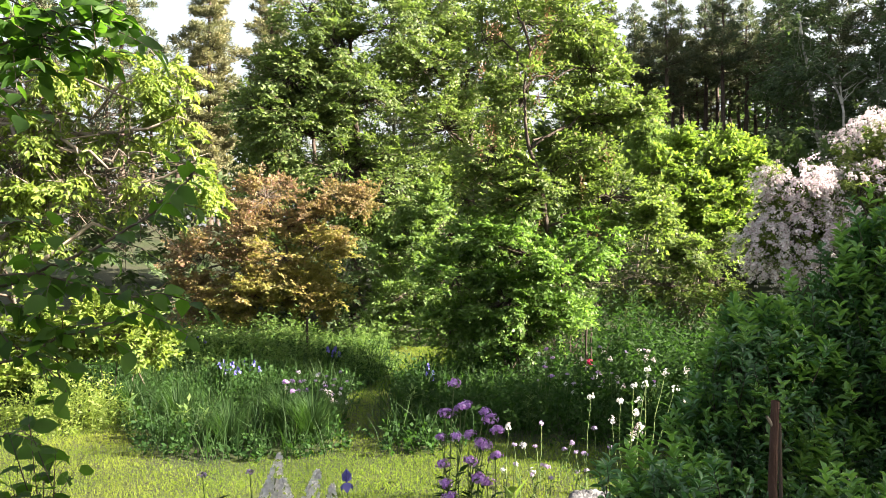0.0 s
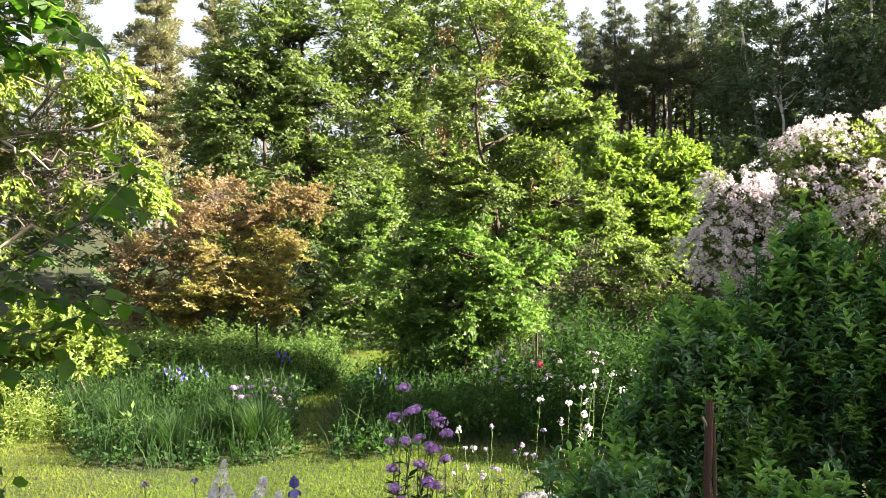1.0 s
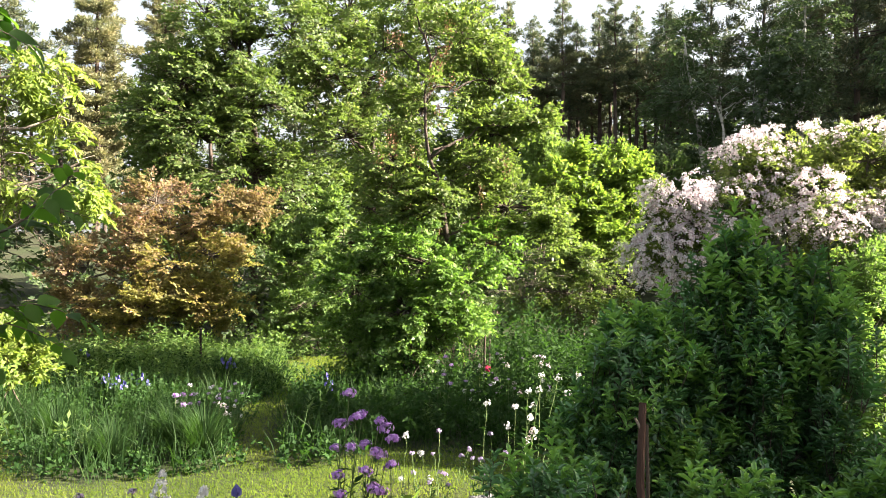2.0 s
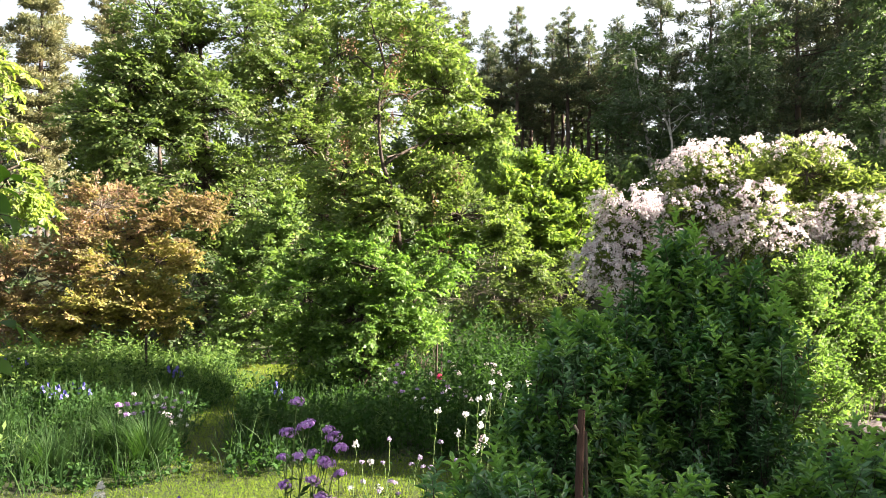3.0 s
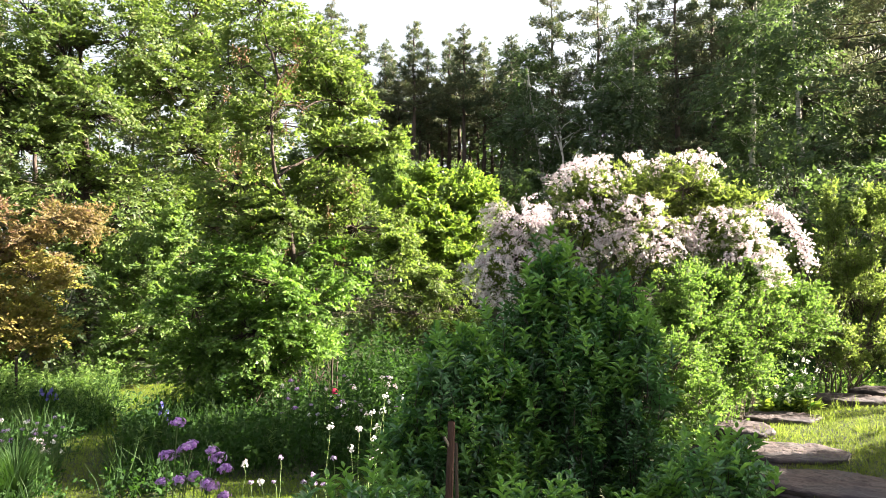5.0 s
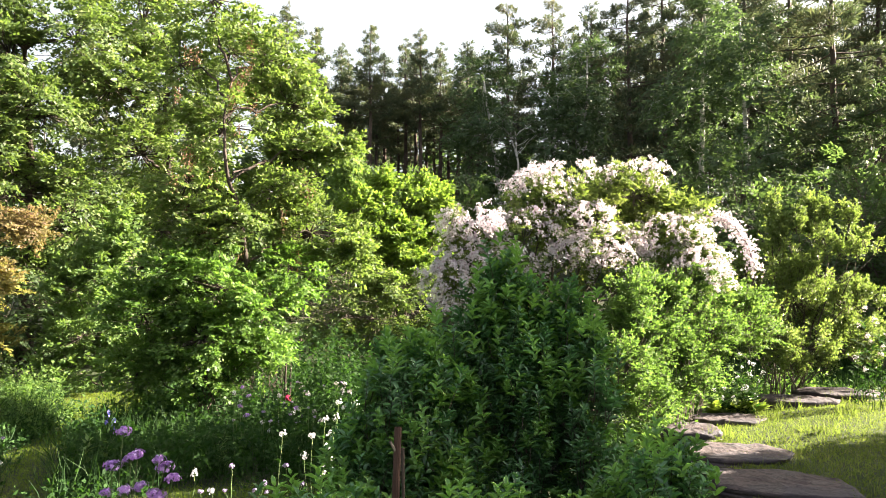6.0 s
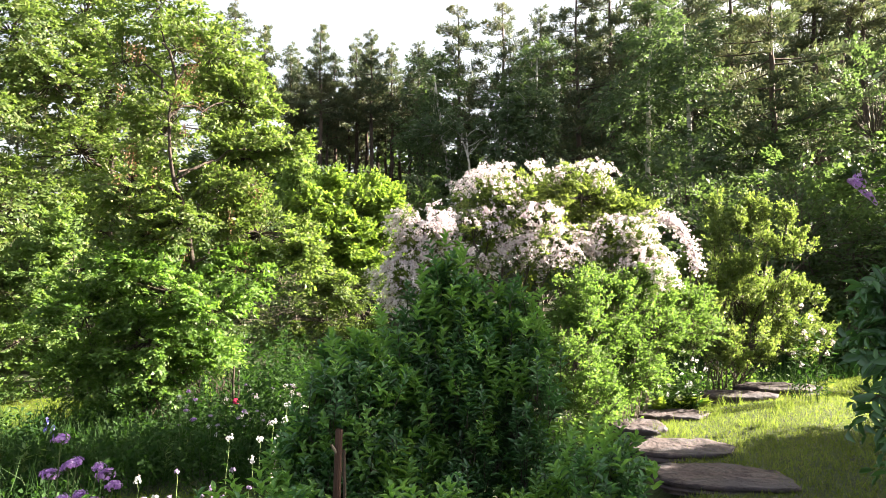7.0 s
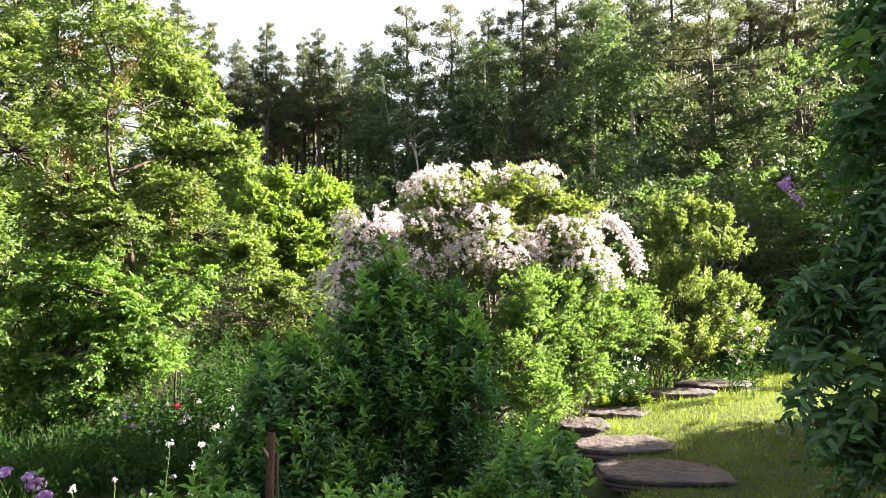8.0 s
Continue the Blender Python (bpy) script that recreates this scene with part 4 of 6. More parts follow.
# copper-leaved small tree
COPPER = dict(reach=0.4, twigs=8, per=6, leaf=0.066, rise=0.2, droop=0.12, up=0.9, face=0.35, jitter=0.6, gap=0.7, gap_size=0.45, inner=0.4)
bough_plant("copper_tree", (-2.75, 14.5), "small spreading tree with coppery brown and olive leaves", "tree",
            [([(-3.57, 14.5, 2.93, 0.68, 0.6, 0.45, 0.7), (-3.88, 14.4, 2.25, 0.79, 0.7, 0.51, 0.9), (-4.78, 14.4, 1.69, 0.62, 0.7, 0.56, 0.8), (-2.09, 14.5, 2.88, 0.51, 0.5, 0.32, 0.5), (-1.52, 14.5, 2.93, 0.32, 0.35, 0.2, 0.2), (-2.41, 14.4, 2.53, 0.56, 0.5, 0.34, 0.5), (-4.92, 14.3, 1.02, 0.45, 0.6, 0.45, 0.4), (-3.91, 14.1, 1.47, 0.66, 0.5, 0.44, 0.5)], LEAF_COPPER, DIAMOND, dict(n=540, **COPPER), "coppery red-brown young leaves"),
             ([(-3.14, 14.1, 1.75, 0.77, 0.6, 0.5, 0.8), (-2.51, 14.3, 1.91, 0.62, 0.6, 0.5, 0.6), (-3.66, 14.0, 0.98, 0.88, 0.6, 0.42, 0.9), (-2.68, 14.0, 1.09, 0.71, 0.6, 0.49, 0.8), (-4.32, 14.0, 0.7, 0.6, 0.5, 0.33, 0.5), (-2.16, 14.2, 0.91, 0.39, 0.4, 0.28, 0.3), (-4.54, 14.0, 0.38, 0.33, 0.35, 0.18, 0.15)], LEAF_OLIVE, DIAMOND, dict(n=640, **COPPER), "olive-yellow leaves")],
            trunk=[(-2.75, 14.5, 0), (-2.8, 14.5, 0.9), (-3.1, 14.5, 1.8), (-3.4, 14.5, 2.5)], trunk_r=0.05, twig_r=0.005)

# grey-green shrub beside the garden tree, bright round shrub, bushes between
bough_plant("grey_green_shrub", (-0.35, 14.3), "pale grey-green leafy shrub", "shrub",
            [([(-0.26, 13.6, 2.71, 0.3, 0.4, 0.48, 0.6), (-0.68, 13.5, 2.12, 0.48, 0.45, 0.38, 0.8), (0.01, 13.6, 2.28, 0.43, 0.4, 0.48, 0.7), (-0.88, 13.4, 1.81, 0.34, 0.4, 0.27, 0.4), (-0.42, 13.6, 1.54, 0.64, 0.5, 0.43, 0.7), (-0.73, 13.6, 1.01, 0.59, 0.5, 0.43, 0.6), (-0.26, 13.6, 0.58, 0.53, 0.45, 0.37, 0.5), (-1.0, 13.6, 0.47, 0.43, 0.4, 0.3, 0.4)], LEAF_SILVER, DIAMOND, dict(n=420, reach=0.34, twigs=8, per=6, leaf=0.08, rise=0.55, droop=0.05, up=0.7, face=0.4, jitter=0.6, gap=0.6, gap_size=0.4, inner=0.4), "")], twig_r=0.004)
bough_plant("round_shrub", (5.05, 15.0), "bright green rounded leafy shrub with pointed leaves", "shrub",
            [([(4.65, 15.0, 3.56, 0.59, 0.6, 0.45, 0.8), (5.29, 14.8, 3.53, 0.52, 0.6, 0.46, 0.9), (6.12, 15.0, 3.67, 0.41, 0.5, 0.38, 0.6), (5.36, 14.7, 2.83, 0.86, 0.7, 0.52, 1.2), (4.71, 14.8, 2.84, 0.58, 0.6, 0.52, 0.7), (6.14, 14.9, 3.08, 0.41, 0.5, 0.47, 0.6), (5.52, 14.8, 2.26, 0.81, 0.6, 0.44, 0.8), (5.06, 15.0, 4.05, 0.19, 0.3, 0.31, 0.2), (5.77, 15.0, 4.0, 0.23, 0.3, 0.26, 0.2)], LEAF_BRIGHT, DIAMOND, dict(n=620, reach=0.45, twigs=8, per=6, leaf=0.1, rise=0.6, droop=0.1, up=0.6, face=0.5, jitter=0.6, gap=0.75, gap_size=0.5, inner=0.45), "")], stem_r=0.03, twig_r=0.005)
bough_plant("feathery_shrub", (4.65, 16.5), "fine-leaved upright dull green shrub", "shrub",
            [([(4.63, 16.5, 4.43, 0.39, 0.5, 0.45, 0.8), (4.73, 16.5, 3.72, 0.52, 0.5, 0.52, 0.8)], LEAF_SILVER, LANCE, dict(n=160, reach=0.5, twigs=10, per=7, leaf=0.09, rise=1.2, droop=0.0, up=0.5, face=0.4, jitter=0.6, gap=0.4, inner=0.3), "")], stem_r=0.03)
bough_plant("arching_shrub", (4.2, 14.0), "loose olive green shrub with bare arching twigs", "shrub",
            [([(4.78, 14.0, 1.8, 0.82, 0.6, 0.42, 0.9), (4.01, 14.0, 1.8, 0.6, 0.6, 0.42, 0.7), (5.27, 14.0, 1.36, 0.49, 0.6, 0.44, 0.6), (4.45, 14.0, 1.2, 0.66, 0.5, 0.42, 0.6), (3.52, 13.8, 1.1, 0.49, 0.5, 0.49, 0.5), (5.52, 14.2, 1.8, 0.44, 0.5, 0.44, 0.5), (4.82, 13.8, 0.83, 0.76, 0.5, 0.32, 0.5)], LEAF_TREE, DIAMOND, dict(n=420, reach=0.42, twigs=8, per=6, leaf=0.072, rise=0.1, droop=0.35, up=0.8, face=0.35, jitter=0.6, gap=0.8, gap_size=0.45, inner=0.4), "")], stem_r=0.012, twig_r=0.005, inner_share=0.9)

# the old tree at the garden's edge with hanging branches, and the shrub under it
old = bough_plant("drooping_tree", (-6.9, 9.4), "old tree with hanging yellow-green leaves and bare pale limbs", "tree",
      [([(-3.62, 9.0, 4.06, 0.53, 0.45, 0.27, 1.0), (-4.23, 9.1, 4.26, 0.39, 0.4, 0.2, 0.6), (-4.86, 9.0, 4.06, 0.49, 0.45, 0.27, 0.8), (-3.27, 8.9, 3.54, 0.28, 0.4, 0.25, 0.6), (-5.12, 8.9, 3.13, 0.42, 0.45, 0.35, 0.9), (-3.94, 9.0, 3.28, 0.42, 0.4, 0.17, 0.5), (-3.06, 8.9, 2.99, 0.26, 0.4, 0.25, 0.6), (-5.22, 8.9, 2.57, 0.35, 0.45, 0.29, 0.7), (-4.64, 9.0, 2.72, 0.35, 0.4, 0.21, 0.5), (-3.62, 8.9, 2.67, 0.31, 0.35, 0.15, 0.4), (-4.91, 9.1, 3.51, 0.43, 0.4, 0.17, 0.4), (-3.03, 8.9, 2.64, 0.22, 0.3, 0.18, 0.3), (-5.39, 9.0, 1.98, 0.25, 0.4, 0.25, 0.4), (-5.0, 9.0, 2.12, 0.25, 0.35, 0.18, 0.3), (-6.08, 9.2, 3.28, 0.43, 0.6, 1.08, 0.9)], LEAF_LIME, OVAL_THIN, dict(n=235, reach=0.4, twigs=8, per=6, leaf=0.088, rise=-0.15, droop=0.6, up=0.6, face=0.5, jitter=0.6, gap=0.5, gap_size=0.4, inner=0.3), "")],
      trunk=[(-6.9, 9.4, 0), (-6.8, 9.4, 2.2), (-6.4, 9.3, 3.4)], trunk_r=0.1, bark=BARK_PALE, twig_r=0.005)
op = np.array(old.matrix_world.translation)
for a, b, r, sag in [((-6.4, 9.3, 3.3), (-3.4, 8.8, 3.95), 0.035, 0.05), ((-5.6, 9.0, 3.45), (-3.9, 8.7, 2.88), 0.035, 0.05), ((-4.5, 8.8, 3.16), (-4.15, 8.7, 2.6), 0.016, -0.05), ((-6.4, 9.3, 3.2), (-4.2, 8.8, 3.3), 0.025, 0.02),
                     ((-4.2, 8.8, 2.95), (-3.4, 8.75, 3.05), 0.016, 0.08), ((-6.6, 9.3, 2.6), (-4.6, 8.9, 2.5), 0.025, 0.06), ((-4.9, 8.9, 2.85), (-4.3, 8.7, 2.2), 0.014, 0.0)]:
    V, F = tube(bend(np.array(a) - op, np.array(b) - op, sag, 10, 0.07), r * np.linspace(1, 0.35, 10), 6)
    part("dead_limb", mesh_of("dead_limb", V, F, BARK_PALE, smooth=True), old, "bare pale dead limb")
n = 760
P = np.stack([rng.uniform(-6.2, -3.9, n), rng.uniform(8.9, 9.6, n), rng.uniform(2.3, 3.7, n)], 1) - op
V, F = sticks(P, rng.normal(size=(n, 3)) + np.array([0.8, 0, -0.2]), rng.uniform(0.3, 0.9, n), 0.0065)
tagged(part("dead_growth", mesh_of("dead_growth", V, F, BARK), old, "tangle of bare grey twigs"), kind="stuff")
bough_plant("low_shrub", (-3.9, 8.8), "low bright yellow-green leafy shrub", "shrub",
            [([(-3.92, 8.8, 0.87, 0.48, 0.4, 0.29, 1.0), (-3.58, 8.8, 0.77, 0.21, 0.3, 0.24, 0.4), (-4.27, 8.8, 1.01, 0.34, 0.4, 0.25, 0.7), (-4.84, 8.9, 0.86, 0.49, 0.45, 0.42, 1.0), (-5.08, 8.6, 0.49, 0.4, 0.4, 0.27, 0.6), (-5.46, 8.9, 1.07, 0.42, 0.4, 0.42, 0.5)], LEAF_LIME, OVAL_THIN, dict(n=330, reach=0.3, twigs=7, per=6, leaf=0.078, rise=0.5, droop=0.15, up=0.8, face=0.4, jitter=0.6, gap=0.6, gap_size=0.35, inner=0.4), "")], stem_r=0.01, twig_r=0.003)

# close branches of the tree beside the lawn
near = thing("near_tree", (-3.0, 2.6, ground_z(-3.0, 2.6) - 0.03), "tree with drooping branches of broad dark green leaves", "tree")
near_foot = np.array(near.matrix_world.translation)
V, F = tube(bend((0, 0, 0), (0.1, 0.1, 3.2), 0.0, 14, 0.03), 0.04 * np.linspace(1.3, 0.4, 14), 8)
part("trunk", mesh_of("trunk", V, F, BARK, smooth=True), near)
for points, radius, leaf, gap, count, start in [
        ([(-2.45, 3.00, 1.53), (-2.12, 3.00, 1.62), (-1.81, 2.95, 1.74), (-1.58, 2.90, 1.83), (-1.39, 2.90, 1.90), (-1.19, 2.90, 2.03), (-1.04, 2.90, 2.16), (-0.99, 2.90, 2.22)], 0.011, 0.1, 0.05, 8, 0.35),
        ([(-2.31, 3.00, 1.29), (-1.78, 2.90, 1.43), (-1.55, 2.90, 1.54), (-1.35, 2.90, 1.60), (-1.21, 2.90, 1.66)], 0.008, 0.09, 0.05, 5, 0.45),
        ([(-1.66, 2.92, 1.81), (-1.44, 2.90, 1.75), (-1.26, 2.90, 1.71), (-1.12, 2.90, 1.72)], 0.006, 0.1, 0.045, 6, 0.15),
        ([(-2.22, 3.00, 1.90), (-1.72, 2.80, 1.98), (-1.62, 2.80, 2.03)], 0.006, 0.1, 0.06, 2, 0.6),
        ([(-2.22, 3.00, 2.58), (-1.72, 2.80, 2.69), (-1.57, 2.80, 2.79), (-1.37, 2.80, 2.85), (-1.25, 2.80, 2.81)], 0.008, 0.1, 0.045, 7, 0.3),
        ([(-2.22, 3.00, 2.84), (-1.72, 2.80, 2.89), (-1.54, 2.80, 2.78), (-1.41, 2.80, 2.68), (-1.31, 2.80, 2.63)], 0.006, 0.1, 0.05, 4, 0.3),
        ([(-2.22, 3.00, 1.48), (-1.78, 2.90, 1.56), (-1.62, 2.90, 1.45), (-1.51, 2.90, 1.33)], 0.006, 0.09, 0.05, 5, 0.3),
        ([(-2.22, 3.00, 1.06), (-1.87, 2.90, 1.14), (-1.69, 2.90, 1.16), (-1.61, 2.90, 1.11)], 0.006, 0.1, 0.055, 3, 0.3),
        ([(-2.31, 3.00, 1.62), (-1.78, 2.90, 1.68), (-1.64, 2.90, 1.63), (-1.53, 2.90, 1.56)], 0.006, 0.09, 0.05, 4, 0.4),
        ([(-1.88, 2.85, 2.59), (-1.68, 2.80, 2.66), (-1.52, 2.80, 2.74), (-1.37, 2.80, 2.79), (-1.23, 2.80, 2.78)], 0.006, 0.1, 0.045, 6, 0.2),
        ([(-1.88, 2.85, 2.80), (-1.61, 2.80, 2.81), (-1.43, 2.80, 2.86), (-1.27, 2.80, 2.85)], 0.006, 0.1, 0.045, 6, 0.2),
        ([(-1.88, 2.85, 2.46), (-1.70, 2.80, 2.54), (-1.59, 2.80, 2.60), (-1.51, 2.80, 2.69)], 0.006, 0.1, 0.045, 4, 0.2),
        ([(-1.87, 2.90, 2.70), (-1.53, 2.82, 2.69), (-1.37, 2.80, 2.66), (-1.29, 2.80, 2.61)], 0.006, 0.1, 0.045, 4, 0.2)]:
    leafy_branch(near, near_foot, [(-2.95, 2.65, points[0][2] - 0.1)] + points, radius, leaf * 1.12, gap * 0.8, count, LEAF_DARK, BARK, start)

plant("twiggy_shrub", (-1.2, 2.2), "sparse young shrub with bare brown twigs and dark leaves", "shrub", [(-1.22, 2.2, 1.12, 0.16, 0.1, 0.12, 1), (-1.35, 2.2, 1.0, 0.14, 0.1, 0.14, 1)], 34, 3, 0.2, 0.055, LEAF_DARK, shape=BROAD,
      stems=5, stem_r=0.005, bark=BARK_DARK, lumps=7, tight=0.3, up=0.6, twig_share=1.0, twig_r=0.0022)

# clipped boxwood
BOXES = [(0.95, 1.55, 1.3, 0.17, 0.15, 0.5, 1.7), (0.94, 1.55, 1.85, 0.08, 0.06, 0.15, 0.55), (1.08, 1.5, 1.74, 0.08, 0.08, 0.17, 0.5), (0.83, 1.56, 1.72, 0.08, 0.06, 0.14, 0.35), (0.95, 1.53, 1.68, 0.15, 0.12, 0.2, 1.2), (1.07, 1.43, 1.58, 0.065, 0.1, 0.26, 0.55), (0.64, 1.52, 1.28, 0.16, 0.14, 0.36, 1.2),
         (0.65, 1.5, 1.61, 0.12, 0.1, 0.19, 1.0), (0.78, 1.55, 1.38, 0.14, 0.12, 0.4, 1.0), (0.55, 1.5, 1.36, 0.1, 0.1, 0.24, 0.6), (0.37, 1.24, 1.42, 0.1, 0.08, 0.15, 0.6), (0.68, 1.12, 1.36, 0.11, 0.07, 0.2, 0.5),
         (0.52, 1.25, 1.2, 0.12, 0.1, 0.22, 0.45), (0.9, 1.2, 1.28, 0.15, 0.08, 0.2, 0.55), (1.08, 1.18, 1.43, 0.14, 0.09, 0.16, 0.75), (1.02, 1.5, 1.6, 0.13, 0.1, 0.2, 0.5), (1.2, 1.4, 1.3, 0.12, 0.12, 0.25, 0.5), (0.8, 1.45, 0.55, 0.4, 0.28, 0.5, 0.7)]
SLIM = (HEX[0] * np.array([1, 0.92, 1.5]), HEX[1])
boxwood = thing("boxwood", (0.8, 1.45, ground_z(0.8, 1.45) - 0.02), "dense dark green boxwood bush with paler shoot tips", "shrub")
foot = np.array(boxwood.matrix_world.translation)
for k in range(9):
    b = BOXES[(0, 5, 6, 8, 9, 11, 13, 14, 4)[k]]
    V, F = tube(bend(rng.normal(size=3) * np.array([0.08, 0.06, 0]), np.array(b[:3]) - foot, 0.05, 9, 0.05), 0.012 * np.linspace(1.1, 0.3, 9), 6)
    part("stem", mesh_of("stem", V, F, BARK_DARK, smooth=True), boxwood)
P, A, N, S, (T0, TD, TL) = shoots(BOXES, 3000, 6, 0.062, 0.026, spread=1.15, up=1.0, cluster=2)
V, F = scatter(SLIM, P - foot, A, N, S)
part("foliage", mesh_of("foliage", V, F, LEAF_BOX), boxwood)
V, F = sticks(T0 - foot - TD * 0.03, TD, TL * 0.9 + 0.03, 0.0013)
tagged(part("branching", mesh_of("branching", V, F, BARK_DARK), boxwood), kind="stuff")
P, A, N, S, (T0, TD, TL) = shoots([(b[0], b[1], b[2], b[3] * 1.08, b[4] * 1.08, b[5] * 1.1, b[6]) for b in BOXES[:-1]], 1750, 5, 0.042, 0.027, spread=1.0, up=1.3, cluster=2)
V, F = scatter(SLIM, P - foot, A, N, S)
part("new_growth", mesh_of("new_growth", V, F, LEAF_BOX_TIP), boxwood, "paler green new shoot tips")

# big dark bush at the terrace side
# The last lobe lies out of view, added to keep the boxwood in shade.
lilac = plant("lilac_bush", (3.7, 1.3), "tall dark green lilac bush in shade", "shrub", [(3.56, 1.66, 0.9, 0.27, 0.3, 0.5, 1), (3.42, 1.76, 1.55, 0.3, 0.3, 0.5, 1), (3.6, 1.58, 2.45, 0.3, 0.3, 0.55, 1.0), (3.72, 1.46, 3.2, 0.36, 0.36, 0.45, 0.8), (3.9, 1.2, 1.8, 0.4, 0.4, 1.3, 1), (3.95, 0.7, 1.9, 0.5, 0.5, 1.7, 1.3), (4.0, 0.2, 2.2, 0.5, 0.5, 1.6, 0.9)],
      3000, 8, 0.17, 0.08, LEAF_LILAC, shape=(HEX[0] * np.array([1, 0.78, 1.2]), HEX[1]), stem_r=0.02, lumps=26, tight=0.2, up=0.2, droop=0.45, twig_share=0.8, twig_r=0.003)

lilac_foot = np.array(lilac.matrix_world.translation)
for points in [[(3.36, 1.54, 1.45), (3.21, 1.56, 1.53), (3.09, 1.57, 1.57), (3.03, 1.58, 1.62)],
               [(3.36, 1.54, 1.28), (3.20, 1.57, 1.35), (3.07, 1.59, 1.42)],
               [(3.33, 1.46, 3.00), (3.18, 1.50, 2.92), (3.06, 1.52, 2.85), (3.00, 1.53, 2.78)]]:
    leafy_branch(lilac, lilac_foot, points, 0.006, 0.085, 0.045, 4, LEAF_LUSH, BARK, 0.1)

# out of view: a tall shrub added beside the terrace to shade the near flagstones
plant("shade_caster_shrub", (11.0, 2.8), "unseen tall shrub added to shade the near flagstones", "shrub", [(9.0, 2.6, 1.3, 0.8, 0.7, 1.0, 1), (11.0, 2.3, 2.1, 1.0, 0.7, 1.1, 1), (11.0, 3.4, 1.9, 1.0, 0.6, 1.0, 1), (11.0, 2.8, 2.9, 1.0, 0.8, 0.5, 0.8), (11.0, 1.4, 1.8, 1.0, 0.6, 1.0, 0.7)], 1700, 9, 0.35, 0.15, LEAF_MAPLE, stem_r=0.03, lumps=26, tight=0.22)

# Never in view: this tree is added on the sun's side for its shade.
plant("shade_caster_tree", (9.6, 0.8), "unseen leafy tree added on the sun's side to cast shade", "tree", [(9.6, 0.5, 2.6, 0.9, 0.9, 1.0, 1), (9.6, 1.2, 3.6, 1.0, 0.8, 1.0, 1), (9.6, 0.3, 4.4, 1.0, 0.9, 0.9, 1), (9.6, 0.9, 5.6, 0.9, 0.8, 0.7, 0.8)], 2200, 9, 0.35, 0.16, LEAF_MAPLE,
      trunk=[(9.6, 0.8, 0.3), (9.6, 0.8, 3.0), (9.6, 0.8, 5.4)], trunk_r=0.12, lumps=26, tight=0.24)

# Unseen crown, sized to block the sun from the lower near-tree leaves.
plant("shade_caster_yard", (7.6, 0.6), "unseen tall tree added to shade the near branches", "tree", [(7.6, 0.6, 4.9, 1.2, 1.3, 0.7, 1), (7.6, 0.6, 5.7, 1.2, 1.3, 0.6, 1.0)], 1500, 9, 0.35, 0.17, LEAF_MAPLE,
      trunk=[(7.6, 0.6, 0.3), (7.6, 0.6, 3.5), (7.6, 0.6, 5.8)], trunk_r=0.14, lumps=30, tight=0.24)

# sunny shrub beyond the flagstones
bough_plant("sunny_shrub", (8.4, 7.5), "loose yellow-green sunlit shrub with tall shoots", "shrub",
            [([(8.49, 7.33, 1.65, 0.71, 0.6, 0.46, 1.0), (9.19, 7.14, 1.6, 0.51, 0.6, 0.42, 0.8), (8.31, 7.48, 2.8, 0.06, 0.1, 0.36, 0.09), (8.91, 7.23, 2.8, 0.07, 0.12, 0.36, 0.1), (8.51, 7.28, 2.15, 0.4, 0.45, 0.22, 0.36), (8.32, 7.0, 1.02, 0.88, 0.6, 0.36, 0.9), (9.11, 6.75, 1.16, 0.37, 0.5, 0.41, 0.5), (7.59, 7.3, 1.35, 0.44, 0.5, 0.47, 0.6), (7.87, 7.44, 1.99, 0.29, 0.4, 0.29, 0.3), (7.92, 7.56, 2.19, 0.06, 0.1, 0.21, 0.075), (8.0, 7.5, 2.49, 0.06, 0.1, 0.21, 0.075), (8.34, 7.55, 2.41, 0.06, 0.1, 0.22, 0.075), (8.18, 7.3, 2.58, 0.06, 0.1, 0.21, 0.075), (8.19, 7.26, 2.42, 0.06, 0.1, 0.21, 0.075), (8.63, 7.39, 2.76, 0.06, 0.1, 0.22, 0.075), (8.41, 7.18, 2.71, 0.06, 0.1, 0.21, 0.075), (8.83, 7.31, 2.69, 0.06, 0.1, 0.22, 0.075), (8.72, 7.19, 2.94, 0.06, 0.1, 0.22, 0.075), (8.65, 6.95, 2.52, 0.06, 0.1, 0.21, 0.075), (9.06, 7.22, 2.84, 0.06, 0.1, 0.22, 0.075), (8.9, 6.9, 2.36, 0.06, 0.1, 0.21, 0.075), (9.28, 7.06, 2.81, 0.06, 0.1, 0.22, 0.075), (9.13, 6.85, 2.33, 0.06, 0.1, 0.21, 0.075), (9.07, 6.69, 2.59, 0.06, 0.1, 0.21, 0.075), (9.15, 6.58, 2.29, 0.06, 0.1, 0.21, 0.075)], LEAF_YELLOW, DIAMOND, dict(n=1050, reach=0.22, twigs=8, per=7, leaf=0.039, rise=1.4, droop=0.05, up=0.5, face=0.4, jitter=0.7, gap=0.75, gap_size=0.32, inner=0.35), "")], stem_r=0.012, twig_r=0.004)

